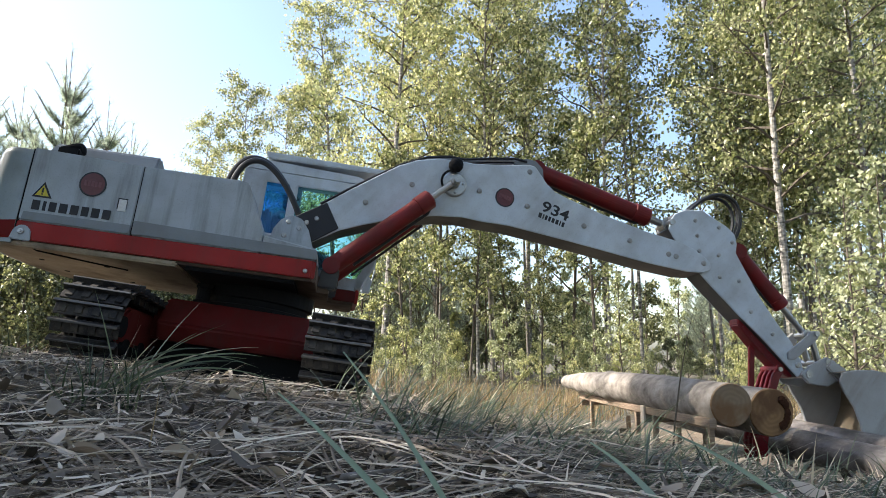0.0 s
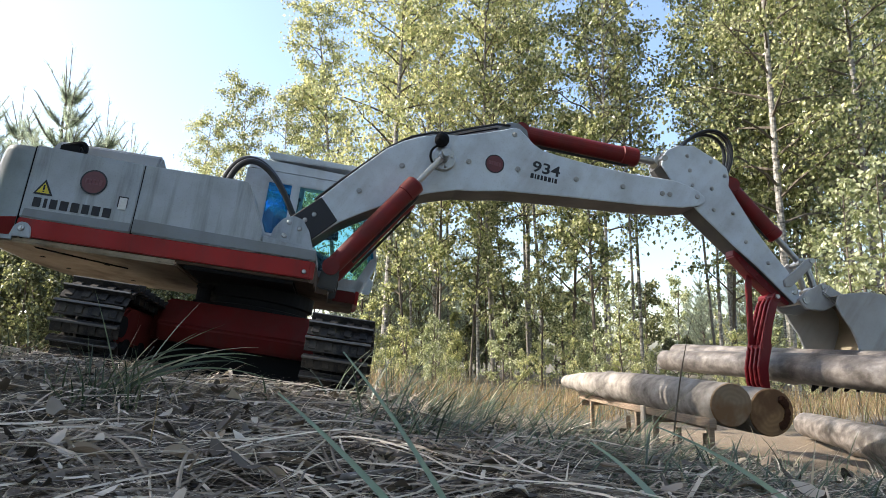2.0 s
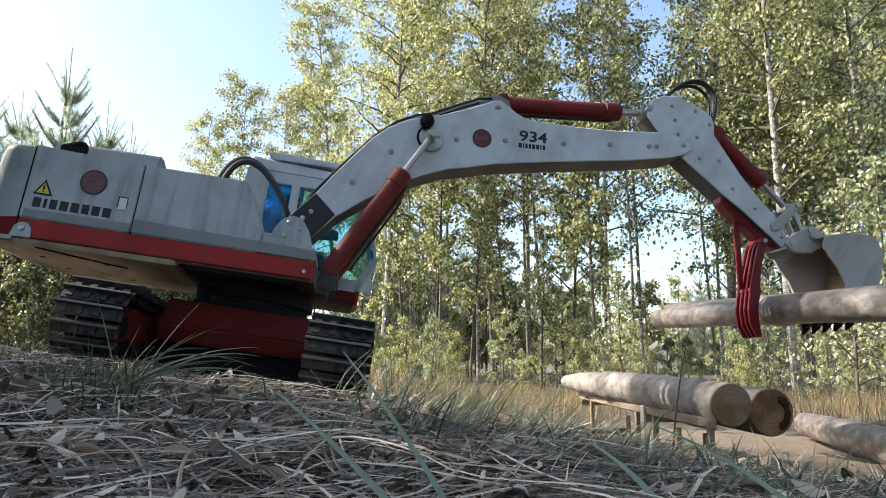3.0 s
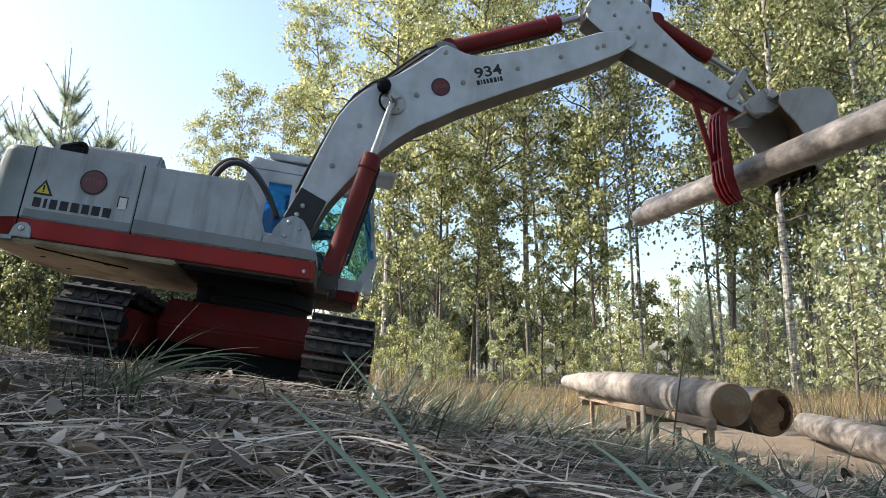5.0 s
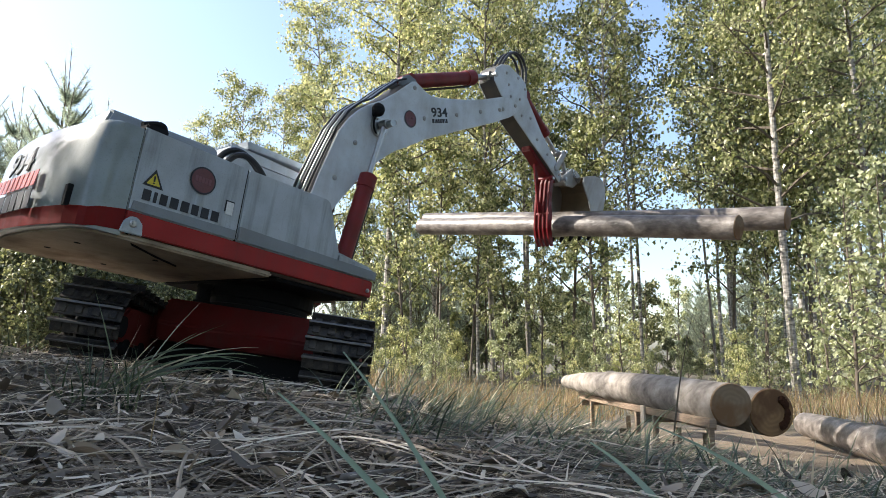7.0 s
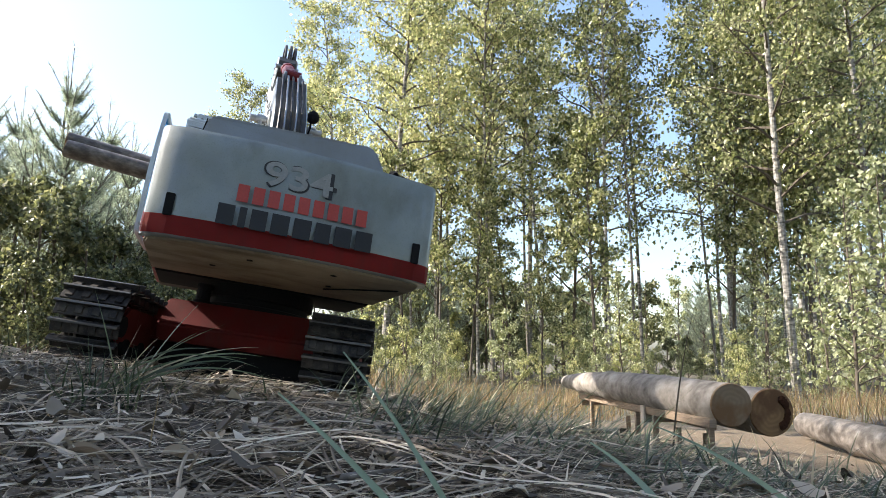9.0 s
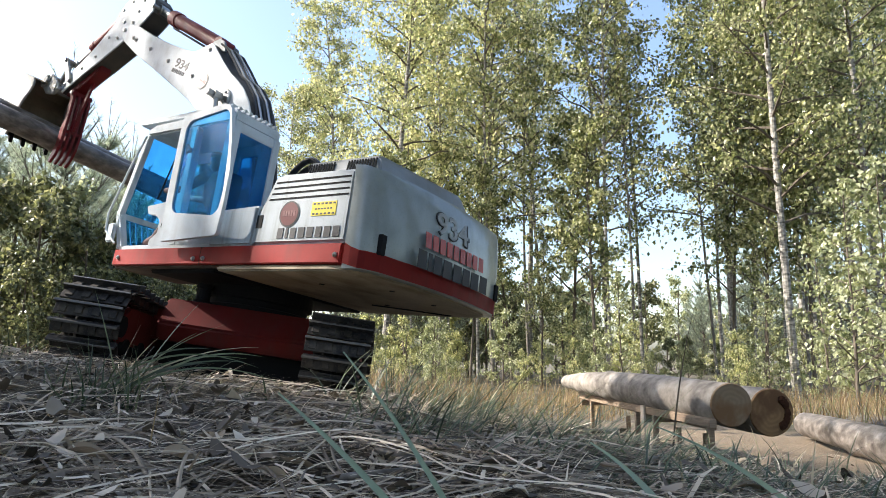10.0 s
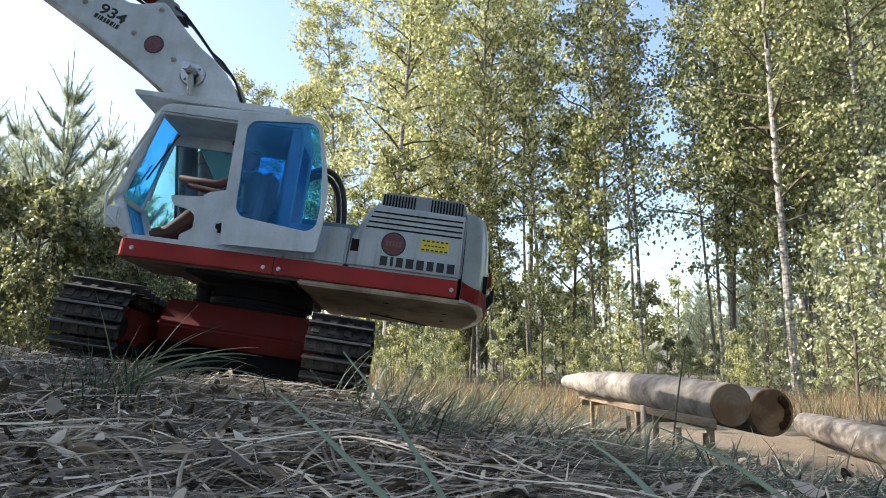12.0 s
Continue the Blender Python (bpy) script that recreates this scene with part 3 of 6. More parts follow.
    for a, b in zip(rings, rings[1:]):
        for i in range(len(outline)):
            j = (i + 1) % len(outline)
            bm.faces.new((a[i], a[j], b[j], b[i]))
    bm.faces.new(rings[0][::-1])
    bm.faces.new(rings[-1])
    bm.normal_update()
    for e in bm.edges:
        e.smooth = e.calc_face_angle(3.0) < 0.7
    part("counterweight", bm, GRIME, up, "rounded grey counterweight, scuffed", smooth=True)
    bm = B()
    rings = []
    for lower in (1, 0):
        ring_z = [(-0.09, 0.13) if x > -2.86 else (-0.11, 0.09) if x > -3.0 else (-0.135, 0.055) for x, y in outline]
        rings.append([bm.verts.new((-2.67 + (x + 2.67) * 1.012, y * 1.003, z[0 if lower else 1])) for (x, y), z in zip(outline, ring_z)])
    for i in range(len(outline) - 1):
        bm.faces.new((rings[0][i], rings[0][i + 1], rings[1][i + 1], rings[1][i]))
    bmesh.ops.solidify(bm, geom=bm.faces[:], thickness=0.01)
    part("red_rear_band", bm, RED, up, "glossy red waistband")
    bm = B()
    prism(bm, [(-2.62, -1.46), (-2.9, -1.42), (-3.05, -1.2), (-3.16, -0.5), (-3.18, 0), (-3.16, 0.5), (-3.05, 1.2), (-2.9, 1.42), (-2.62, 1.46), (-0.82, 1.46), (-0.82, -1.46)], -0.165, -0.10, 0.02, axis='z')
    part("belly_plate", bm, BELLY, up, "dusty cream underside plate")
    # black sheet added for the shade and grime on the underside round the ring
    bm = B()
    prism(bm, [(-0.74, -1.42), (0.60, -1.40), (0.60, 1.4), (-0.74, 1.42)], -0.175, -0.128, 0.02, axis='z')
    part("ring_shade_sheet", bm, BLACK, up, "added black sheet for shade and grime above the slewing ring")
    for p in ((-1.86, -0.61), (-1.9, 0.75), (-2.7, 0.4), (-2.7, -0.5)):
        bm = B()
        rod(bm, (p[0], p[1], -0.172), (p[0], p[1], -0.15), 0.035, n=12)
        part("drain_hole", bm, BLACK, up)
    bm = B()
    sweep(bm, [(-2.62, -1.47, -0.08), (-2.45, -1.3, -0.172), (-2.0, -0.9, -0.172), (-1.6, -0.6, -0.172)], 0.012, 5)
    part("belly_seam_cord", bm, BLACK, up)
    # seams
    for x0, x1, z0, z1, ya, yb in ((-2.674, -2.662, 0.0, 1.02, -1.478, -1.2), (-1.407, -1.397, 0.13, 1.0, -1.474, -1.2), (-2.847, -2.833, 0.13, 0.95, 1.2, 1.478), (-0.506, -0.498, -0.09, 0.13, 1.2, 1.492)):
        bm = B()
        prism(bm, [(x0, z0), (x1, z0), (x1, z1), (x0, z1)], ya, yb, 0.0)
        part("panel_gap", bm, BLACK, up)
    # rear slots
    for y in (1.26, -1.25):
        bm = B()
        box(bm, -3.180, -3.05, y - 0.042, y + 0.042, 0.045, 0.265, 0.006)
        part("rear_slot", bm, BLACK, up, "dark lifting slot")
    # bracket, eye and bolts
    bm = B()
    prism(bm, [(-2.70, -0.105), (-2.46, -0.105), (-2.48, 0.02), (-2.54, 0.075), (-2.61, 0.075), (-2.67, 0.02)], -1.515, -1.488, 0.01)
    part("lifting_lug", bm, GREY, up)
    bolt(up, (-2.58, -1.515, 0.0), (0, -1, 0), 0.04)
    for p, nn in (((0.70, -1.49, -0.01), (0, -1, 0)), ((-0.385, 1.49, -0.02), (0, 1, 0)), ((-0.575, 1.49, -0.02), (0, 1, 0)), ((1.255, 1.49, 0.015), (0, 1, 0)), ((-2.73, 1.49, 0.0), (0, 1, 0))):
        bolt(up, p, nn)
    # boom foot brackets
    for y0, y1 in ((-0.46, -0.36), (0.44, 0.54)):
        bm = B()
        prism(bm, [(0.02, 0.12), (0.86, 0.12), (0.70, 0.50), (0.61, 0.74), (0.50, 0.89), (0.36, 0.93), (0.22, 0.86), (0.12, 0.70)], y0, y1, 0.015)
        part("boom_bracket", bm, GREY, up)
    for p in ((0.32, 0.82), (0.47, 0.75), (0.28, 0.62), (0.50, 0.40)):
        bolt(up, (p[0], -0.46, p[1]), (0, -1, 0), 0.035)
    # cylinder feet
    for y in (-0.44, 0.43):
        bm = B()
        prism(bm, [(0.82, -0.06), (1.10, -0.06), (1.12, 0.20), (1.07, 0.32), (0.96, 0.34), (0.88, 0.24)], y - 0.12, y + 0.12, 0.02)
        part("cylinder_foot", bm, COREDARK, up)
    # markings
    m = frame_m((-2.545, -1.487, 0.28), (1, 0, 0.0), (0, 0, 1))
    word_bars("word_mark_bar", m, [0.085, 0.035, 0.08, 0.09, 0.09, 0.08, 0.09, 0.09], 0.034, 0.115, DECALDARK, up, "dark unlettered word mark")
    disc_logo("side_emblem", up, (-1.935, -1.487, 0.685), (1, 0, 0), (0, 0, 1), 0.155)
    bm = B()
    prism(bm, [(-2.57, 0.435), (-2.35, 0.435), (-2.46, 0.625)], -1.493, -1.485, 0.0)
    part("warning_triangle", bm, DECALDARK, up, "yellow warning triangle with black rim")
    bm = B()
    prism(bm, [(-2.535, 0.455), (-2.385, 0.455), (-2.46, 0.585)], -1.496, -1.485, 0.0)
    part("warning_triangle_face", bm, DECALYELLOW, up)
    bm = B()
    prism(bm, [(-2.47, 0.492), (-2.45, 0.492), (-2.45, 0.555), (-2.47, 0.555)], -1.498, -1.485, 0.0)
    prism(bm, [(-2.47, 0.468), (-2.45, 0.468), (-2.45, 0.483), (-2.47, 0.483)], -1.498, -1.485, 0.0)
    part("warning_mark", bm, DECALDARK, up)
    bm = B()
    box(bm, -1.615, -1.505, -1.493, -1.485, 0.43, 0.565, 0.0)
    part("latch_plate", bm, DECALDARK, up)
    bm = B()
    box(bm, -1.60, -1.51, -1.497, -1.485, 0.405, 0.55, 0.0)
    part("latch_face", bm, DECALWHITE, up)
    m = frame_m((-1.80, 1.487, 0.20), (-1, 0, 0), (0, 0, 1))
    word_bars("word_mark_bar", m, [0.09, 0.038, 0.085, 0.095, 0.095, 0.085, 0.095, 0.095], 0.037, 0.12, DECALDARK, up, "dark unlettered word mark")
    disc_logo("side_emblem", up, (-1.94, 1.487, 0.485), (-1, 0, 0), (0, 0, 1), 0.155)
    bm = B()
    box(bm, -2.635, -2.275, 1.485, 1.491, 0.445, 0.605, 0.0)
    part("yellow_decal", bm, DECALYELLOW, up, "yellow sticker with small marks")
    bm = B()
    for i in range(6):
        box(bm, -2.62 + i * 0.058, -2.585 + i * 0.058, 1.489, 1.493, 0.573, 0.592, 0.0)
        box(bm, -2.62 + i * 0.058, -2.585 + i * 0.058, 1.489, 1.493, 0.457, 0.476, 0.0)
        box(bm, -2.58 + i * 0.045, -2.55 + i * 0.045, 1.489, 1.493, 0.515, 0.53, 0.0)
    part("sticker_mark", bm, DECALDARK, up)
    letters("rear_number", "934", 0.42, frame_m((-3.268, 0.475, 0.515), (0, -1, -0.0), (0.14, 0, 1)), DECALDARK, up)
    letters("rear_number_face", "934", 0.385, frame_m((-3.272, 0.455, 0.528), (0, -1, 0), (0.14, 0, 1)), plain("number_fill", (0.27, 0.275, 0.27), 0.5), up)
    word_bars("red_word_bar", frame_m((-3.290, 0.67, 0.29), (0, -1, 0), (0.10, 0, 1)), [0.11] * 9, 0.04, 0.18, plain("red_decal", (0.42, 0.05, 0.04), 0.45), up, "red bars of an unlettered word")
    word_bars("dark_word_bar", frame_m((-3.318, 0.82, 0.03), (0, -1, 0), (0.02, 0, 1)), [0.16, 0.07, 0.155, 0.175, 0.175, 0.155, 0.175, 0.175], 0.043, 0.205, DECALDARK, up, "dark bars of an unlettered word")
    return up


SUPER = build_superstructure()


def build_hoses():
    """Two hoses that loop over from the hood to the boom foot and are drawn forward as the boom sinks."""
    out = []
    for y, k in ((0.10, 0.0), (0.0, -0.09)):
        bm = B()
        sweep(bm, bez((-1.08 - k, y, 0.90), (-1.05 - k, y, 2.05 + k), (-0.45, y - 0.03, 2.05 + k), (0.08, y - 0.06, 0.98), 26), 0.045, 10)
        out.append(part("hose", bm, RUBBER, digger, "black hydraulic hose"))
    return out


HOSES = build_hoses()


def build_cab():
    """Cab on the left of the boom: open doorway in front, door folded back along the side."""
    y0, y1 = 0.64, 1.44
    bm = B()
    box(bm, -0.58, 1.38, y0, y1, 0.10, 0.20, 0.02)
    cab = part("cab", bm, LIGHT, digger, "light grey cab with open doorway")

    def piece(nm, pts, ya, yb, bev=0.012):
        bm = B()
        prism(bm, pts, ya, yb, bev)
        part(nm, bm, LIGHT, cab)

    def block(nm, *c):
        bm = B()
        box(bm, *c)
        part(nm, bm, LIGHT, cab)
    # left-hand posts and sills
    piece("front_post", [(1.32, 0.18), (1.46, 0.18), (1.66, 0.66), (1.60, 0.70), (1.54, 0.66)], y1 - 0.09, y1, 0.012)
    piece("front_post", [(1.56, 0.66), (1.66, 0.66), (1.37, 1.86), (1.27, 1.86)], y1 - 0.08, y1, 0.012)
    piece("door_post", [(0.14, 0.18), (0.26, 0.18), (0.30, 1.86), (0.18, 1.86)], y1 - 0.10, y1, 0.012)
    piece("rear_post", [(-0.58, 0.18), (-0.46, 0.18), (-0.42, 1.86), (-0.54, 1.86)], y1 - 0.10, y1, 0.012)
    piece("side_skirt", [(-0.58, 0.18), (0.2, 0.18), (0.2, 0.50), (-0.58, 0.50)], y1 - 0.08, y1 - 0.01, 0.012)
    # low side screen in the doorway
    piece("side_screen", rounded([(0.24, 0.18), (0.74, 0.18), (0.75, 0.27), (0.60, 0.37), (0.61, 0.54), (0.70, 0.61), (0.90, 0.64), (0.96, 0.76), (0.54, 0.80), (0.50, 0.86), (0.24, 0.93)], 0.03, 3), y1 - 0.06, y1 - 0.015, 0.012)
    # roof
    piece("roof", [(-0.56, 1.84), (1.36, 1.84), (1.33, 1.95), (1.2, 2.0), (-0.45, 2.05), (-0.56, 1.98)], y0, y1, 0.03)
    # right-hand wall with two window openings
    piece("side_wall", [(-0.58, 0.18), (1.46, 0.18), (1.51, 0.32), (0.28, 0.32), (0.28, 0.86), (-0.57, 0.86)], y0, y0 + 0.05, 0.01)
    piece("side_wall", [(-0.57, 1.68), (1.42, 1.68), (1.37, 1.86), (-0.54, 1.86)], y0, y0 + 0.05, 0.01)
    for x0, x1 in ((-0.57, -0.21), (0.15, 0.28), (1.53, 1.58)):
        piece("window_post", [(x0, 0.84), (x1, 0.84), (x1 - (0.12 if x1 > 1.5 else 0), 1.70), (x0 - (0.10 if x1 > 1.5 else 0), 1.70)], y0, y0 + 0.05, 0.01)
    # rear wall round a window
    for a in ((y0, y0 + 0.12), (y1 - 0.12, y1)):
        block("rear_wall", -0.58, -0.53, a[0], a[1], 0.18, 1.86, 0.01)
    block("rear_wall", -0.58, -0.53, y0, y1, 0.18, 0.55, 0.01)
    block("rear_wall", -0.57, -0.53, y0, y1, 1.72, 1.86, 0.01)
    # front frame
    for z, x in ((0.66, 1.62), (0.20, 1.44)):
        block("screen_rail", x - 0.05, x + 0.03, y0, y1, z - 0.04, z + 0.04, 0.01)
    piece("front_post", [(1.32, 0.18), (1.46, 0.18), (1.66, 0.66), (1.56, 0.70)], y0, y0 + 0.07, 0.01)
    piece("front_post", [(1.61, 0.66), (1.66, 0.66), (1.37, 1.86), (1.33, 1.86)], y0, y0 + 0.05, 0.01)
    for pts, yy, nm, mat in (([(-0.22, 0.84), (0.16, 0.84), (0.16, 1.70), (-0.22, 1.70)], y0 + 0.02, "side_pane", BLUE),
                             ([(0.27, 0.31), (1.50, 0.31), (1.63, 0.66), (1.58, 0.84), (1.41, 1.70), (0.27, 1.70)], y0 + 0.02, "side_pane", TEAL)):
        bm = B()
        prism(bm, pts, yy, yy + 0.015, 0.0)
        g = part(nm, bm, mat, cab, "blue tinted side pane")
        g.visible_shadow = False
    bm = B()
    box(bm, -0.56, -0.545, y0 + 0.12, y1 - 0.12, 0.55, 1.72, 0.0)
    g = part("rear_pane", bm, BLUE, cab, "blue tinted rear pane")
    g.visible_shadow = False
    bm = B()
    prism(bm, [(1.615, 0.70), (1.63, 0.70), (1.345, 1.86), (1.33, 1.86)], y0 + 0.07, y1 - 0.08, 0.0)
    prism(bm, [(1.43, 0.24), (1.445, 0.24), (1.61, 0.62), (1.595, 0.62)], y0 + 0.07, y1 - 0.08, 0.0)
    g = part("windscreen", bm, BLUE, cab, "blue tinted windscreen")
    g.visible_shadow = False
    # guard slats before the lower screen
    bm = B()
    for i in range(7):
        y = y0 + 0.10 + i * 0.095
        sweep(bm, [(1.47, y, 0.22), (1.66, y, 0.64), (1.64, y, 0.72)], 0.012, 6)
    part("screen_guard", bm, LIGHT, cab)
    # sun visor plate on the roof
    bm = B()
    prism(bm, [(1.78, 2.17), (1.74, 2.09), (-0.26, 2.06), (-0.30, 2.17)], 0.62, 1.34, 0.012)
    part("roof_guard", bm, LIGHT, cab, "flat grey roof guard")
    bm = B()
    for i in range(8):
        box(bm, -0.52, -0.40, y0 + 0.06 + i * 0.09, y0 + 0.10 + i * 0.09, 2.03, 2.075, 0.005)
    part("roof_slats", bm, LIGHT, cab)
    # handrail and mirror bracket in front
    bm = B()
    sweep(bm, [(1.42, 1.50, 0.22), (1.66, 1.53, 0.40), (1.70, 1.53, 0.66), (1.45, 1.50, 1.40), (1.30, 1.47, 1.82)], 0.016, 7)
    part("handrail", bm, LIGHT, cab, "thin grey handrail")
    bm = B()
    box(bm, 1.50, 1.66, 1.46, 1.52, 0.24, 0.52, 0.02)
    part("mirror_bracket", bm, LIGHT, cab)
    bm = B()
    sweep(bm, [(1.2, 1.0, 1.72), (1.52, 0.95, 1.05)], 0.012, 6)
    part("wiper", bm, BLACK, cab)
    bm = B()
    box(bm, -0.15, 0.35, 0.84, 1.22, 0.34, 0.50, 0.04)
    prism(bm, [(-0.18, 0.46), (-0.02, 0.46), (-0.10, 1.30), (-0.24, 1.30)], 0.84, 1.22, 0.04)
    box(bm, -0.02, 0.22, 0.90, 1.16, 0.20, 0.36, 0.02)
    part("seat", bm, SEATMAT, cab, "dark seat")
    for y in (0.76, 1.30):
        bm = B()
        box(bm, 0.30, 0.62, y - 0.09, y + 0.09, 0.20, 0.66, 0.03)
        sweep(bm, [(0.52, y, 0.64), (0.58, y, 0.86)], 0.018, 6)
        part("control_lever", bm, HOOD, cab)
    # door, swung right back
    bm = B()
    pts = [(0.15, 0.17), (0.20, 0.75), (0.23, 1.84), (0.20, 1.91), (-0.68, 1.94), (-0.82, 1.87), (-0.95, 1.47), (-1.05, 1.02), (-1.06, 0.57), (-1.03, 0.20)]
    hole = [(-0.04, 0.54), (0.04, 0.63), (0.10, 1.72), (0.03, 1.81), (-0.72, 1.86), (-0.82, 1.78), (-0.94, 1.27), (-1.00, 0.77), (-0.98, 0.52), (-0.88, 0.45)]
    pts, hole = rounded(pts, 0.05, 3), rounded(hole, 0.07, 3)
    ya, yb = 1.60, 1.65
    ring4 = []
    for pp, y in ((pts, yb), (hole, yb), (hole, ya), (pts, ya)):
        ring4.append([bm.verts.new((x, y + 0.06 * (0.25 - x), z)) for x, z in pp])
    n = len(pts)
    for k in range(4):
        a, b = ring4[k], ring4[(k + 1) % 4]
        for i in range(n):
            bm.faces.new((a[i], a[(i + 1) % n], b[(i + 1) % n], b[i]))
    door = part("cab_door", bm, LIGHT, digger, "open light grey cab door with blue pane")
    bm = B()
    a = [bm.verts.new((x, 1.62 + 0.06 * (0.25 - x), z)) for x, z in hole]
    b = [bm.verts.new((x, 1.632 + 0.06 * (0.25 - x), z)) for x, z in hole]
    bm.faces.new(a)
    bm.faces.new(b[::-1])
    g = part("door_pane", bm, BLUE, door, "large blue tinted pane")
    g.visible_shadow = False
    bm = B()
    for z in (0.4, 1.5):
        rod(bm, (0.23, 1.50, z - 0.06), (0.23, 1.50, z + 0.06), 0.03, n=10)
        box(bm, 0.20, 0.26, 1.43, 1.61, z - 0.03, z + 0.03, 0.004)
    part("door_hinge", bm, BLACK, door)
    return cab, door


CAB, CABDOOR = build_cab()

# ---- boom, stick and bucket: side outlines about their own pins
BOOM_PIN = Vector((0.321, -0.066, 0.682))
STICK_ON_BOOM = Vector((4.89, 0.0, 4.174))
BUCKET_ON_STICK = Vector((2.35, 0.0, -0.01))
HB = 0.28


def build_boom():
    top = [(-0.10, 0.26), (-0.03, 0.45), (0.07, 0.78), (0.15, 1.08), (0.28, 1.50), (0.41, 1.90), (0.55, 2.16), (0.75, 2.40), (0.95, 2.57), (1.18, 2.73), (1.45, 2.975), (1.72, 3.25), (1.82, 3.36), (1.91, 3.405), (2.06, 3.37), (2.22, 3.325), (2.40, 3.32), (2.65, 3.40), (3.19, 3.60), (3.84, 3.88), (4.40, 4.17), (4.62, 4.24), (4.89, 4.27), (5.00, 4.24), (5.04, 4.16)]
    bot = [(4.98, 4.05), (4.77, 3.87), (4.21, 3.52), (3.05, 2.87), (2.23, 2.39), (1.87, 2.13), (1.63, 1.98), (1.33, 1.71), (1.12, 1.48), (0.90, 1.20), (0.66, 0.85), (0.47, 0.54), (0.30, 0.10), (0.12, -0.10), (-0.06, -0.04)]
    bm = B()
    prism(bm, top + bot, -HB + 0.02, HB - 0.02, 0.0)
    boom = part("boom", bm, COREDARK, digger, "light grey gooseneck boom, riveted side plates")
    for s in (-1, 1):
        bm = B()
        prism(bm, top + bot, s * (HB - 0.03), s * HB, 0.012, 1)
        part("boom_side_plate", bm, LIGHT, boom, "light grey side plate")
        foot = [(-0.11, 0.26), (0.065, 0.72), (0.45, 0.56), (0.31, 0.12), (0.12, -0.12), (-0.07, -0.06)]
        bm = B()
        prism(bm, foot, s * HB, s * (HB + 0.03), 0.01, 1)
        part("boom_foot_plate", bm, DECALDARK, boom, "dark foot plate")
        for p in ((0.07, 0.30), (0.13, 0.44)):
            bolt(boom, (p[0], s * (HB + 0.03), p[1]), (0, s, 0), 0.035)
        for p in ((0.45, 1.12), (0.75, 1.81), (1.54, 2.47), (2.23, 2.82), (3.08, 3.23), (1.90, 3.27), (3.77, 3.58), (4.37, 3.87), (4.48, 3.93), (4.89, 4.174)):
            bolt(boom, (p[0], s * HB, p[1]), (0, s, 0), 0.042, plain("rivet_grey", (0.33, 0.33, 0.32), 0.45) if p[0] < 4.8 else STEEL)
        # boss for the lift cylinders
        bm = B()
        lathe(bm, (1.2, s * HB, 2.26), (1.2, s * (HB + 0.05), 2.26), [(0, 0.19), (0.8, 0.19), (1, 0.17)], 24)
        rod(bm, (1.2, s * HB, 2.26), (1.2, s * 0.62, 2.26), 0.06, n=14)
        part("cylinder_pin", bm, STEEL, boom)
        for i in range(4):
            a = math.pi / 4 + i * math.pi / 2
            bolt(boom, (1.2 + 0.13 * math.cos(a), s * (HB + 0.05), 2.26 + 0.13 * math.sin(a)), (0, s, 0), 0.022)
        u = Vector((0.93, 0, 0.37)) if s < 0 else Vector((-0.93, 0, -0.37))
        v = Vector((-0.37, 0, 0.93))
        disc_logo("boom_emblem", boom, (1.89, s * HB, 2.675), tuple(u), tuple(v), 0.15)
        o = (2.42, s * HB, 2.93) if s < 0 else (2.86, s * HB, 3.10)
        letters("boom_number", "934", 0.25, frame_m(o, u, v), DECALDARK, boom)
        o = (2.46, s * HB, 2.82) if s < 0 else (2.90, s * HB, 3.0)
        word_bars("small_word_bar", frame_m(o, u, v), [0.05, 0.02, 0.035, 0.035, 0.045, 0.045, 0.02, 0.04], 0.02, 0.075, DECALDARK, boom, "small dark unlettered word")
    # work lamp on the right-hand side
    bm = B()
    lathe(bm, (1.03, -HB - 0.13, 2.36), (1.02, -HB - 0.13, 2.58), [(0, 0.04), (0.08, 0.075), (0.3, 0.105), (0.6, 0.11), (0.85, 0.08), (1, 0.03)], 18)
    sweep(bm, bez((1.06, -HB - 0.1, 2.40), (0.94, -HB - 0.12, 2.30), (0.98, -HB - 0.1, 2.12), (1.12, -HB - 0.06, 2.10), 10), 0.018, 6)
    rod(bm, (1.05, -HB + 0.01, 2.42), (1.04, -HB - 0.12, 2.42), 0.04, n=10)
    part("work_lamp", bm, BLACK, boom, "black round work lamp")
    # hydraulic lines along the back of the boom
    for i, y in enumerate((-0.18, -0.09, 0.0, 0.09, 0.18)):
        bm = B()
        off = 0.012
        line = [(0.0 - off, 0.66), (0.13 - off, 1.10), (0.27 - off, 1.53), (0.42 - off, 1.96), (0.62 - off, 2.33), (0.85 - off, 2.58), (1.05 - off, 2.72), (1.33 - off, 3.03), (1.58, 3.30), (1.76, 3.41)]
        sweep(bm, [(x, y, z) for x, z in line], 0.020, 6)
        part("pipe", bm, STEEL if i % 2 else RUBBER, boom)
    # clevis for the stick cylinder
    bm = B()
    for y in (-0.16, 0.12):
        prism(bm, [(1.62, 3.25), (2.2, 3.34), (2.02, 3.52), (1.86, 3.54), (1.72, 3.46)], y, y + 0.05, 0.01)
    part("clevis", bm, HOOD, boom)
    return boom


BOOM = build_boom()


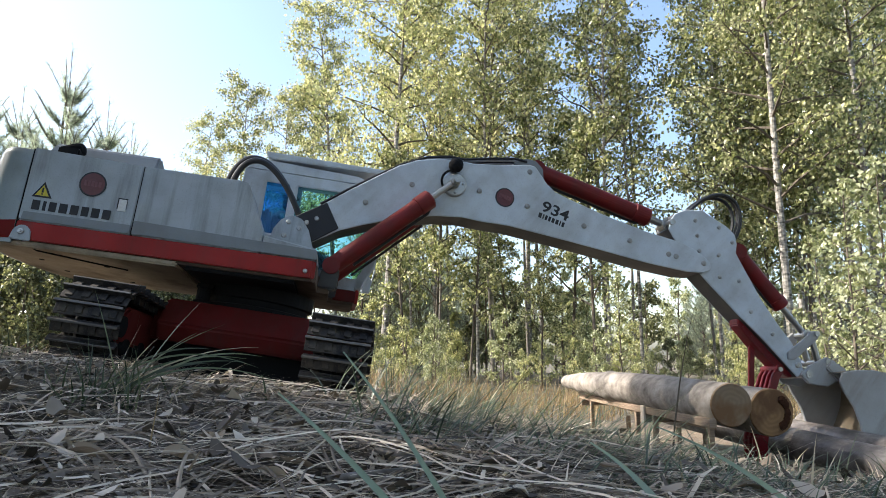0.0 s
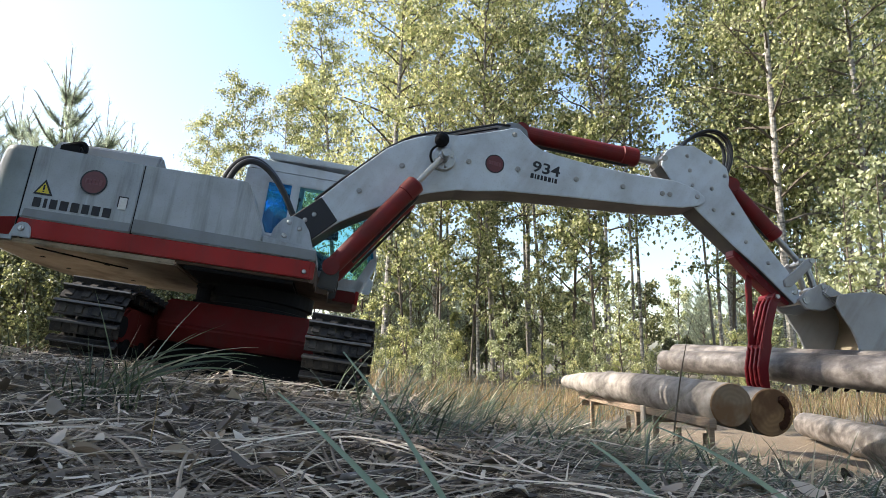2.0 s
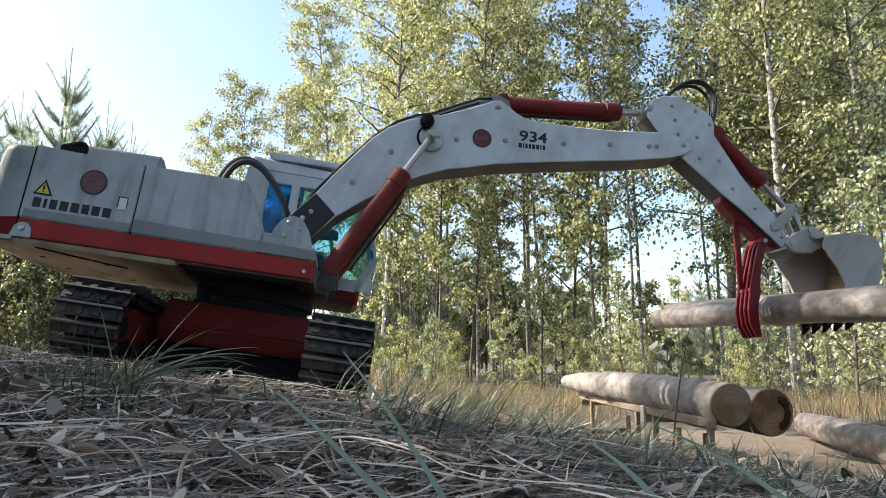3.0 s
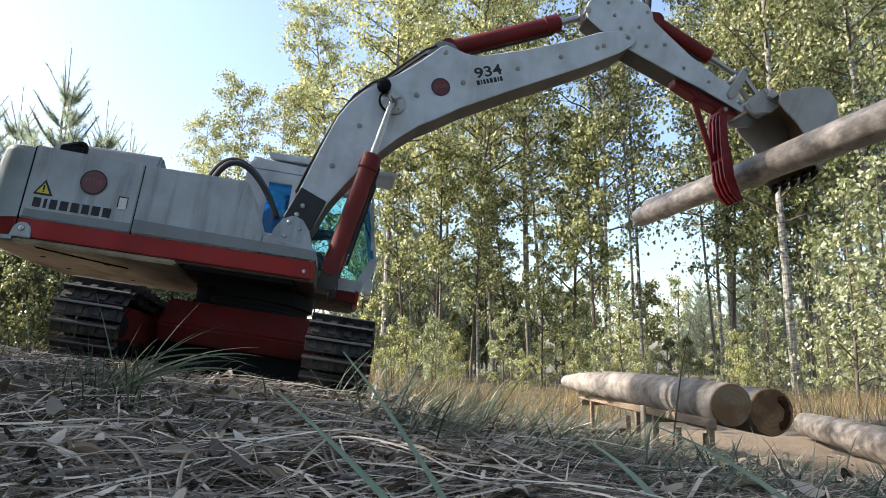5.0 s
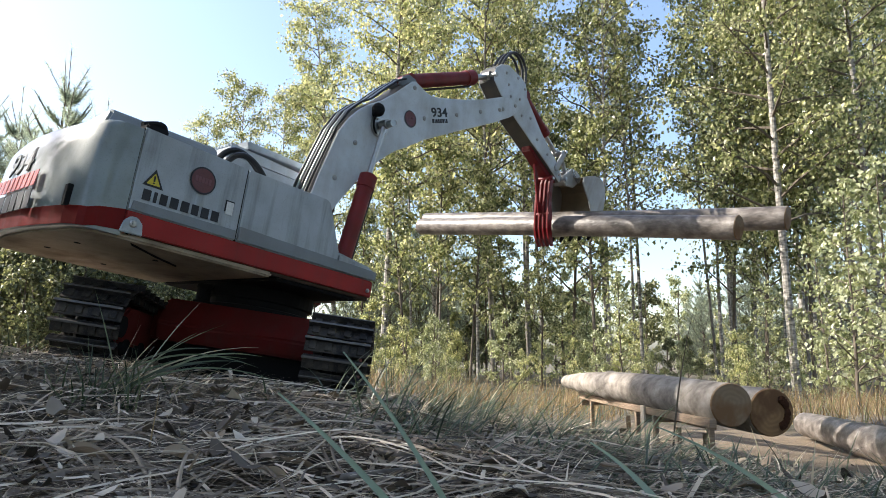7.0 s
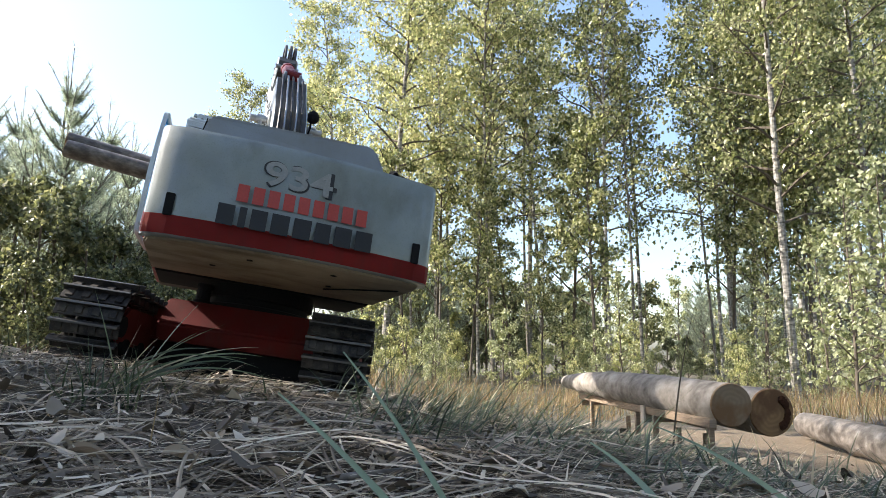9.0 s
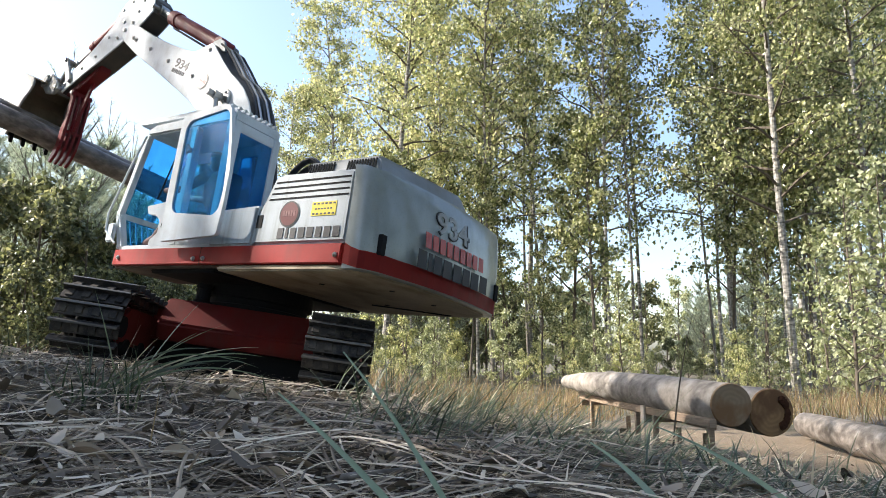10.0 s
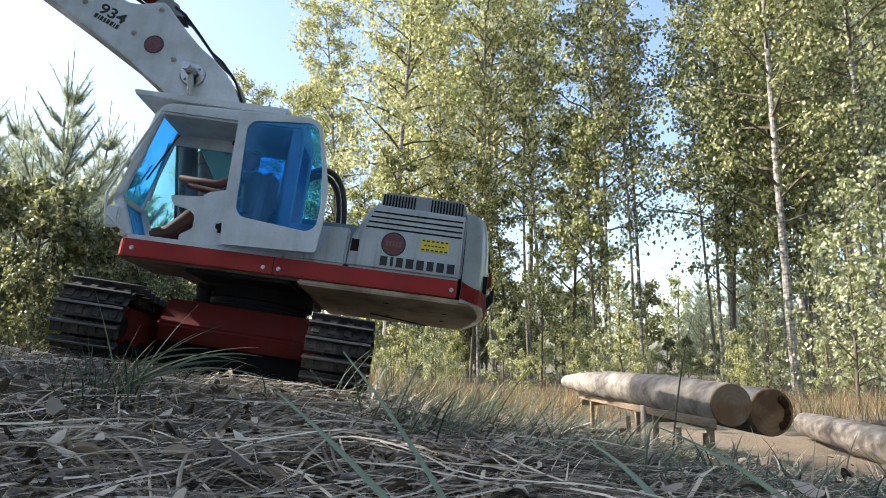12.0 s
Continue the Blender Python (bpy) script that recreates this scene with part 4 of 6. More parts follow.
def build_stick():
    top = [(-0.76, 0.0), (-0.84, 0.13), (-0.86, 0.27), (-0.78, 0.47), (-0.58, 0.68), (-0.42, 0.715), (-0.12, 0.80), (0.07, 0.81), (0.20, 0.71), (0.28, 0.59), (0.58, 0.50), (1.11, 0.345), (1.56, 0.265), (1.88, 0.23), (2.18, 0.13), (2.34, 0.02)]
    bot = [(2.31, -0.12), (2.02, -0.115), (1.45, -0.11), (0.97, -0.135), (0.61, -0.135), (0.30, -0.14), (-0.10, -0.13), (-0.45, -0.08)]
    bm = B()
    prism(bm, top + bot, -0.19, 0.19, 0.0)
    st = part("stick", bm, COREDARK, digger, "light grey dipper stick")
    for s in (-1, 1):
        bm = B()
        prism(bm, top + bot, s * 0.185, s * 0.215, 0.012, 1)
        part("stick_side_plate", bm, LIGHT, st, "light grey side plate")
        for p in ((-0.36, 0.29), (-0.17, 0.13), (0.10, 0.33), (0.0, 0.0), (0.35, 0.08), (0.62, 0.28), (1.08, 0.065), (1.57, 0.075), (0.12, 0.67), (-0.20, 0.68), (-0.55, 0.45)):
            bolt(st, (p[0], s * 0.215, p[1]), (0, s, 0), 0.034)
        bolt(st, (2.35, s * 0.33, -0.01), (0, s, 0), 0.06)
        bolt(st, (2.19, s * 0.215, 0.03), (0, s, 0), 0.05)
    bm = B()
    rod(bm, (2.35, -0.34, -0.01), (2.35, 0.34, -0.01), 0.05, n=14)
    part("pin", bm, STEEL, st)
    bm = B()
    rod(bm, (-0.8, -0.25, 0.12), (-0.8, 0.25, 0.12), 0.05, n=14)
    part("pin", bm, STEEL, st)
    bm = B()
    for y in (-0.13, 0.08):
        prism(bm, [(0.10, 0.66), (0.50, 0.48), (0.46, 0.74), (0.36, 0.84), (0.22, 0.82)], y, y + 0.05, 0.01)
    part("clevis", bm, DRED, st)
    for y, k in ((-0.15, 0.0), (-0.05, 0.05), (0.07, 0.02)):
        bm = B()
        sweep(bm, bez((-0.70, y, 0.45), (-0.80, y, 1.42 + k), (0.02, y, 1.56 + k), (0.16, y, 0.66), 22), 0.03, 7)
        part("hose", bm, RUBBER, st, "black hydraulic hose")
    # red carrier plate of the grab under the stick
    bm = B()
    prism(bm, [(1.02, -0.11), (2.28, -0.10), (2.28, -0.17), (2.10, -0.23), (1.54, -0.24), (1.10, -0.21)], -0.12, 0.12, 0.015)
    for x in (1.2, 1.4, 1.6, 1.8, 2.0):
        rod(bm, (x, -0.14, -0.17), (x, 0.14, -0.17), 0.022, n=10)
    part("grab_carrier", bm, CLAWRED, st, "red carrier plate with bolts")
    # bucket linkage
    for s in (-1, 1):
        bm = B()
        prism(bm, [(1.92, 0.02), (2.00, -0.05), (2.08, 0.03), (2.14, 0.60), (2.08, 0.68), (2.00, 0.62)], s * 0.22, s * 0.27, 0.01)
        part("rocker", bm, BUCKETSTEEL, st, "dull grey rocker link")
    bm = B()
    rod(bm, (2.07, -0.3, 0.62), (2.07, 0.3, 0.62), 0.045, n=12)
    for y in (-0.12, 0.12):
        sweep(bm, [(2.07, y, 0.62), (2.50, y, 0.36)], 0.05, 8)
    part("link_pin", bm, STEEL, st)
    return st


STICK = build_stick()


def build_grab():
    """Four curved red tines that hold the sticks against the bucket, in the stick's space."""
    left = [(1.96, -0.29), (1.98, -0.43), (2.14, -0.78), (2.24, -0.98), (2.32, -1.13), (2.46, -1.37), (2.63, -1.53), (2.82, -1.61)]
    right = [(2.88, -1.55), (2.74, -1.42), (2.6, -1.27), (2.51, -1.11), (2.44, -0.97), (2.36, -0.88), (2.23, -0.67), (2.09, -0.35), (2.08, -0.25)]
    bm = B()
    rod(bm, (2.0, -0.25, -0.27), (2.0, 0.16, -0.27), 0.06, n=14)
    grab = part("grab", bm, CLAWRED, digger, "glossy red four-tined log grab")
    for y in (-0.24, -0.13, -0.02, 0.09):
        bm = B()
        prism(bm, left + right, y, y + 0.055, 0.01)
        part("tine", bm, CLAWRED, grab)
    bm = B()
    prism(bm, [(1.50, -0.20), (1.58, -0.22), (2.28, -1.04), (2.22, -1.10), (1.62, -0.42), (1.50, -0.28)], -0.04, 0.01, 0.01)
    part("strut", bm, CLAWRED, grab)
    bm = B()
    rod(bm, (2.33, -0.25, -1.05), (2.33, 0.15, -1.05), 0.04, n=12)
    part("cross_bar", bm, CLAWRED, grab)
    for y in (-0.26, 0.17):
        bm = B()
        rod(bm, (2.0, y - 0.02, -0.27), (2.0, y + 0.02, -0.27), 0.035, n=10)
        part("pin_head", bm, STEEL, grab)
    return grab


GRAB = build_grab()


def build_bucket():
    hw = 0.58
    back = [(0.26, 0.26), (0.40, 0.42), (0.62, 0.62), (0.87, 0.77), (1.05, 0.78), (1.20, 0.68), (1.32, 0.46), (1.39, 0.18), (1.42, -0.12), (1.40, -0.38), (1.33, -0.62)]
    mouth = [(1.24, -0.58), (1.12, -0.40), (0.92, -0.20), (0.70, -0.06), (0.46, 0.02), (0.30, 0.10)]
    bm = B()
    outer = back
    inner = [(x - 0.035 * (1 if x > 0.9 else 0.4), z - 0.03) for x, z in back]
    a = [[bm.verts.new((x, y, z)) for x, z in outer] for y in (-hw, hw)]
    b = [[bm.verts.new((x, y, z)) for x, z in inner] for y in (-hw, hw)]
    for i in range(len(outer) - 1):
        bm.faces.new((a[0][i], a[0][i + 1], a[1][i + 1], a[1][i]))
        bm.faces.new((b[0][i], b[1][i], b[1][i + 1], b[0][i + 1]))
    for i in (0, len(outer) - 1):
        bm.faces.new((a[0][i], a[1][i], b[1][i], b[0][i]))
    for s in (0, 1):
        for i in range(len(outer) - 1):
            bm.faces.new((a[s][i], b[s][i], b[s][i + 1], a[s][i + 1]))
    bk = part("bucket", bm, BUCKETIN, digger, "grey steel bucket, worn inside")
    for s in (-1, 1):
        bm = B()
        prism(bm, back + mouth, s * hw, s * (hw + 0.045), 0.012, 1)
        part("bucket_cheek", bm, BUCKETSTEEL, bk, "grey painted cheek plate")
        bm = B()
        prism(bm, [(-0.10, -0.08), (0.08, -0.12), (0.36, 0.06), (0.50, 0.36), (0.46, 0.50), (0.10, 0.44), (-0.06, 0.12)], s * 0.27, s * 0.34, 0.012)
        part("bucket_ear", bm, BUCKETSTEEL, bk, "grey ear plate")
    bm = B()
    rod(bm, (0, -0.36, 0), (0, 0.36, 0), 0.06, n=12)
    rod(bm, (0.15, -0.36, 0.38), (0.15, 0.36, 0.38), 0.05, n=12)
    part("bucket_pin", bm, STEEL, bk)
    bm = B()
    box(bm, 0.16, 0.46, -0.40, 0.40, 0.26, 0.44, 0.02)
    part("bucket_head", bm, BUCKETSTEEL, bk)
    for i in range(5):
        y = -0.50 + i * 0.25
        bm = B()
        prism(bm, [(1.36, -0.52), (1.385, -0.62), (1.34, -0.77), (1.30, -0.67), (1.27, -0.56)], y - 0.04, y + 0.04, 0.008)
        part("tooth", bm, BLACK, bk, "dark bucket tooth")
    return bk


BUCKET = build_bucket()


def build_cylinder(name, barrel_len, rod_len, r, rr, mat, label):
    """Barrel from its foot along +x; the rod from its eye along -x."""
    bm = B()
    lathe(bm, (0, 0, 0), (barrel_len, 0, 0), [(0, r * 0.8), (0.03, r), (0.86, r), (0.865, r * 1.14), (0.985, r * 1.14), (1.0, r * 0.9)], 24)
    rod(bm, (0, -r * 1.1, 0), (0, r * 1.1, 0), r * 0.95, n=16)
    barrel = part(name + "_barrel", bm, mat, digger, label)
    bm = B()
    sweep(bm, [(barrel_len * 0.15, 0, -r * 1.25), (barrel_len * 0.9, 0, -r * 1.25), (barrel_len * 0.96, 0, -r * 0.8)], r * 0.18, 6)
    part("oil_line", bm, RUBBER, barrel)
    bm = B()
    rod(bm, (-rod_len, 0, 0), (-0.05, 0, 0), rr, n=16)
    rod(bm, (0, -rr * 1.6, 0), (0, rr * 1.6, 0), rr * 1.7, n=16)
    piston = part(name + "_rod", bm, STEEL, digger, "polished steel piston rod")
    return barrel, piston


LIFT_R = build_cylinder("lift_cylinder", 1.78, 1.7, 0.128, 0.046, CYLRED, "red lift cylinder")
LIFT_L = build_cylinder("lift_cylinder", 1.78, 1.7, 0.128, 0.046, CYLRED, "red lift cylinder")
STICK_CYL = build_cylinder("stick_cylinder", 2.02, 1.4, 0.135, 0.06, CYLRED, "red stick cylinder")
BUCKET_CYL = build_cylinder("bucket_cylinder", 1.15, 1.0, 0.12, 0.05, CYLRED, "red bucket cylinder")

# small driver figure
def build_doll():
    bm = B()
    for c, r in (((0.16, 1.03, 1.47), (0.12, 0.10, 0.14)), ((0.04, 1.03, 1.02), (0.16, 0.20, 0.32)), ((0.16, 1.03, 1.57), (0.14, 0.12, 0.05))):
        q = bmesh.ops.create_uvsphere(bm, u_segments=14, v_segments=9, radius=1.0)
        for v in q["verts"]:
            v.co = Vector((c[0] + v.co.x * r[0], c[1] + v.co.y * r[1], c[2] + v.co.z * r[2]))
    for s in (-1, 1):
        sweep(bm, [(0.06, 1.03 + s * 0.19, 1.22), (0.46, 1.03 + s * 0.24, 1.02), (0.98, 1.03 + s * 0.16, 1.07)], [0.075, 0.06, 0.04], 8)
        sweep(bm, [(0.0, 1.03 + s * 0.09, 0.62), (0.72, 1.03 + s * 0.14, 0.62), (0.98, 1.03 + s * 0.14, 0.34), (1.20, 1.03 + s * 0.14, 0.28)], [0.11, 0.11, 0.09, 0.07], 8)
    d = part("driver_doll", bm, DOLLMAT, None, smooth=True)
    return tagged(d, "small brown plastic driver doll on the cab seat", "doll")


DOLL = build_doll()


# ---------------------------------------------------------------- sticks of wood
def build_log(name, length, r0, r1, bark, label, seed, knots=3, bend=0.004, group="", taper=1.0):
    """A cut stick along +z from its butt, with bark, sawn ends, knots and a slight bend. True metres."""
    rng = random.Random(seed)
    n, m = 28, 40
    vs, fs = [], []
    kn = [(rng.uniform(0.15, 0.85), rng.uniform(0, 6.28), rng.uniform(0.10, 0.22)) for _ in range(knots)]
    ph = rng.uniform(0, 6.28)
    def centre(s):
        return Vector((bend * math.sin(3.1 * s + ph), bend * math.cos(2.3 * s + ph), s * length))
    c0 = centre(0)
    for j in range(m + 1):
        s = j / m
        r = r0 + (r1 - r0) * s ** taper
        c = centre(s) - Vector((c0.x, c0.y, 0))
        for i in range(n):
            a = 2 * math.pi * i / n
            rr = r * (1 + 0.035 * noise.noise(Vector((math.cos(a) * 1.5, math.sin(a) * 1.5, s * 5 + seed))) + 0.015 * noise.noise(Vector((math.cos(a) * 5, math.sin(a) * 5, s * 30 + seed))))
            for ks, ka, kh in kn:
                d = ((s - ks) * length / 0.010) ** 2 + (math.sin((a - ka) / 2) * 2 * r / 0.008) ** 2
                rr += r * kh * math.exp(-d)
            vs.append((c.x + rr * math.cos(a), c.y + rr * math.sin(a), c.z))
    for j in range(m):
        for i in range(n):
            fs.append((j * n + i, j * n + (i + 1) % n, (j + 1) * n + (i + 1) % n, (j + 1) * n + i))
    ob = raw(name, vs, fs, bark, smooth=True)
    tagged(ob, label, "log", group)
    for s, rr, nm in ((0, r0, "sawn_end"), (1, r1, "sawn_end")):
        bm = B()
        base = s * m * n
        ring_v = [bm.verts.new(Vector(vs[base + i]) + Vector((0, 0, 0.0012 * (2 * s - 1)))) for i in range(n)]
        low = [bm.verts.new(Vector(vs[base + i])) for i in range(n)]
        cv = centre(s) - Vector((c0.x, c0.y, 0))
        for v in ring_v:
            d = v.co - Vector((cv.x, cv.y, v.co.z))
            v.co = Vector((cv.x, cv.y, v.co.z)) + d * 0.955
        for v in low:
            d = v.co - Vector((cv.x, cv.y, v.co.z))
            v.co = Vector((cv.x, cv.y, v.co.z)) + d * 1.002
        mid = bm.verts.new((cv.x, cv.y, cv.z + 0.0016 * (2 * s - 1)))
        for i in range(n):
            bm.faces.new((ring_v[i], ring_v[(i + 1) % n], mid))
            bm.faces.new((low[i], low[(i + 1) % n], ring_v[(i + 1) % n], ring_v[i]))
        part(nm, bm, LOGEND, ob, "pale sawn end", k=1.0)
    return ob


def along(p0, p1, spin=0.0):
    """Pose that lays a stick's z axis from p0 towards p1."""
    p0, p1 = Vector(p0), Vector(p1)
    return Matrix.Translation(p0) @ (p1 - p0).to_track_quat('Z', 'Y').to_matrix().to_4x4() @ pose(0, 0, 0, 0, 0, spin)


# held sticks, placed in the stick's space at model scale
HELD_A = build_log("held_log", 8.70 * K, 0.245 * K, 0.215 * K, LOGGREY, "grey-brown stick gripped by the red grab", 11, 5, 0.0025, "held sticks")
HELD_B = build_log("held_log", 9.42 * K, 0.235 * K, 0.215 * K, LOGGREY, "second grey-brown stick gripped behind the first", 23, 2, 0.003, "held sticks")

# sticks waiting on the little rack: butt end near, tip far
LOG1 = build_log("log", 0.50, 0.0190, 0.0100, LOGBARK, "thick pale stick lying on the wooden rack", 5, 9, 0.004, "stacked sticks", 3.2)
LOG2 = build_log("log", 0.42, 0.0212, 0.0185, LOGBARK, "thick stick with a rotten hollow in its sawn end", 8, 3, 0.003, "stacked sticks")
LOG3 = build_log("log", 0.60, 0.0250, 0.0215, LOGGREY, "brown stick lying on the sand", 17, 2, 0.004, "stacked sticks")


for child in LOG2.children:
    child.data.materials[0] = LOGEND_ORANGE
LOG1.matrix_world = along((0.2525, 0.60, -0.0435), (0.207, 1.09, -0.0445), 40)
LOG2.matrix_world = along((0.2945, 0.615, -0.0510), (0.255, 1.04, -0.0480), 180)
LOG3.matrix_world = along((0.521, 0.70, ground_z(0.521, 0.70) + 0.021), (0.692, 1.31, ground_z(0.692, 1.31) + 0.022), 0)

bm = B()
rng_h = random.Random(3)
for i in range(15):
    a = rng_h.uniform(-1.0, 1.1)
    c = Vector((0.0145 * math.cos(a), 0.0145 * math.sin(a), -0.0022))
    q = bmesh.ops.create_icosphere(bm, subdivisions=1, radius=0.0034)
    for v in q["verts"]:
        v.co = c + Vector((v.co.x * rng_h.uniform(0.6, 1.3), v.co.y * 1.3, v.co.z * 0.5))
part("rotten_patch", bm, plain("rotten_wood", (0.05, 0.022, 0.012), 0.95, 0, 900, 0.5), LOG2, "dark rotten patch", k=1.0)


def build_rack():
    """A narrow bench of strips along the sticks, on thin legs that stand in the grass."""
    bm = B()
    box(bm, -0.0035, 0.0035, 0.0, 0.46, -0.008, 0.0, 0.0008, 1)
    rack = part("log_rack", bm, RACKWOOD, None, k=1.0)
    tagged(rack, "low bench of sawn wood strips on thin legs carrying two sticks", "rack")
    rack.matrix_world = pose(0.2350, 0.598, -0.0555, -0.4, 0, 2.6)
    bm = B()
    box(bm, -0.0035, 0.0035, 0.12, 0.40, -0.006, 0.0, 0.0008, 1)
    r2 = part("rail", bm, RACKWOOD, rack, k=1.0)
    r2.matrix_basis = pose(0.068, 0.015, -0.0195, 1.0, 0, 3.5)
    for y in (0.165, 0.44):
        bm = B()
        box(bm, -0.006, 0.060, y - 0.004, y + 0.004, -0.017, -0.0085, 0.0008, 1)
        part("crosspiece", bm, RACKWOOD, rack, k=1.0)
    bm = B()
    box(bm, -0.0062, -0.0037, 0.160, 0.170, -0.018, 0.001, 0.0004, 1)
    part("end_block", bm, plain("pale_cut_wood", (0.60, 0.52, 0.42), 0.8), rack, k=1.0)
    for x, y in ((0.0, 0.006), (-0.004, 0.130), (0.0, 0.200), (-0.001, 0.395), (0.058, 0.15), (0.056, 0.22), (0.05, 0.39)):
        w = rack.matrix_world @ Vector((x, y, 0))
        drop = ground_z(w.x, w.y) - w.z - 0.006
        bm = B()
        box(bm, x - 0.0025, x + 0.0025, y - 0.003, y + 0.003, drop, -0.007 if x < 0.04 else -0.028, 0.0006, 1)
        part("leg", bm, RACKWOOD, rack, k=1.0)


build_rack()


# ---------------------------------------------------------------- plants
def leaf_cloud(points, size, rng, hang=0.75, slim=0.78, spread=0.6):
    """Verts and faces of folded four-cornered leaves at the given points."""
    pts = np.asarray(points, dtype=float)
    n = len(pts)
    a = rng.uniform(0, 2 * np.pi, n)
    tilt = rng.normal(-hang, spread, n)
    d = np.stack([np.cos(a) * np.cos(tilt), np.sin(a) * np.cos(tilt), np.sin(tilt)], 1)
    r = rng.normal(size=(n, 3)) * (1.0 if spread > 0.4 else 0.25) + (0.0 if spread > 0.4 else np.array([0, 0, 1.0]))
    side = np.cross(d, r)
    side /= np.linalg.norm(side, axis=1)[:, None] + 1e-9
    nrm = np.cross(d, side)
    s = size * rng.uniform(0.65, 1.25, n)[:, None]
    base = pts
    tip = pts + d * s
    mid = pts + d * s * 0.42
    l = mid + side * s * slim * 0.5 + nrm * s * 0.10
    rr = mid - side * s * slim * 0.5 + nrm * s * 0.10
    v = np.stack([base, l, tip, rr], 1).reshape(-1, 3)
    f = np.arange(n * 4).reshape(-1, 4)
    return v, f


def mesh_np(name, v, f, mat, parent=None, smooth=False):
    me = bpy.data.meshes.new(name)
    me.from_pydata(v.tolist(), [], f.tolist())
    me.materials.append(mat)
    if smooth:
        me.polygons.foreach_set("use_smooth", [True] * len(me.polygons))
    ob = new(name, me)
    if parent is not None:
        ob.parent = parent
    return ob


def sweep_np(paths, n=6):
    """Tapered bars along several paths: each a list of (point, radius)."""
    V, F = [], []
    for path in paths:
        base = len(V)
        pts = [Vector(p) for p, r in path]
        for i, (p, r) in enumerate(path):
            d = (pts[min(i + 1, len(pts) - 1)] - pts[max(i - 1, 0)])
            d = d.normalized() if d.length > 1e-9 else Vector((0, 0, 1))
            u = d.cross(Vector((0.31, 0.95, 0.05))).normalized()
            w = d.cross(u)
            for j in range(n):
                a = 2 * math.pi * j / n
                V.append(tuple(pts[i] + (u * math.cos(a) + w * math.sin(a)) * r))
        for i in range(len(path) - 1):
            for j in range(n):
                F.append((base + i * n + j, base + i * n + (j + 1) % n, base + (i + 1) * n + (j + 1) % n, base + (i + 1) * n + j))
    return np.array(V), np.array(F)


def broadleaf(seed, height, spread, girth, n_leaves, leaf, mat, bark, lean=0.0, first=0.18, up=0.7, label="", category="tree"):
    """Tapered wavering trunk, forking limbs and a crown of single leaves with gaps."""
    rng = np.random.default_rng(seed)
    paths, spots = [], []
    ph = rng.uniform(0, 6.28, 4)
    def trunk_at(s):
        return Vector((lean * height * s + 0.018 * height * math.sin(3 * s + ph[0]) * s, 0.018 * height * math.sin(2.5 * s + ph[1]) * s, height * s))
    paths.append([(trunk_at(i / 16), girth * (1 - i / 16) ** 0.8 + 0.004) for i in range(17)])
    n_limb = int(height * 9)
    for k in range(n_limb):
        s = first + (1 - first) * (k + rng.uniform(0, 1)) / n_limb
        o = trunk_at(s)
        a = k * 2.4 + rng.uniform(-0.5, 0.5)
        ln = spread * (1.05 - 0.75 * s) * rng.uniform(0.55, 1.15)
        d = Vector((math.cos(a), math.sin(a), up * rng.uniform(0.5, 1.4))).normalized()
        r0 = girth * (1 - s) * 0.35 + 0.004
        pts = []
        for i in range(7):
            t = i / 6
            pts.append((o + d * ln * t + Vector((0, 0, -0.22 * ln * t * t)) + Vector(rng.normal(0, 0.025 * ln, 3)) * t, r0 * (1 - t) + 0.0022))
        paths.append(pts)
        for q in range(6):
            t = rng.uniform(0.3, 1.0)
            p = pts[min(6, int(t * 6))][0]
            dd = (d + Vector(rng.normal(0, 0.6, 3))).normalized()
            l2 = ln * rng.uniform(0.25, 0.5)
            tw = [(p + dd * l2 * i / 3 + Vector((0, 0, -0.18 * l2 * (i / 3) ** 2)), 0.003 * (1 - i / 4)) for i in range(4)]
            paths.append(tw)
            spots.append((p, tw[-1][0]))
        spots.append((pts[3][0], pts[6][0]))
    idx = rng.integers(0, len(spots), n_leaves)
    s0 = np.array([list(a) for a, b in spots])
    s1 = np.array([list(b) for a, b in spots])
    t = rng.uniform(0.0, 1.12, n_leaves)[:, None]
    p = s0[idx] * (1 - t) + s1[idx] * t + rng.normal(0, 0.042, (n_leaves, 3)) * (0.5 + spread * 0.5)
    root = new("birch_tree" if category == "tree" else "bush")
    tagged(root, label, category)
    v, f = sweep_np(paths[:1], 10)
    mesh_np("trunk", v, f, bark, root)
    v, f = sweep_np(paths[1:], 5)
    tagged(mesh_np("branchwork", v, f, DARKBARK, root), kind="stuff")
    v, f = leaf_cloud(p, leaf, rng)
    mesh_np("crown", v, f, mat, root)
    return root


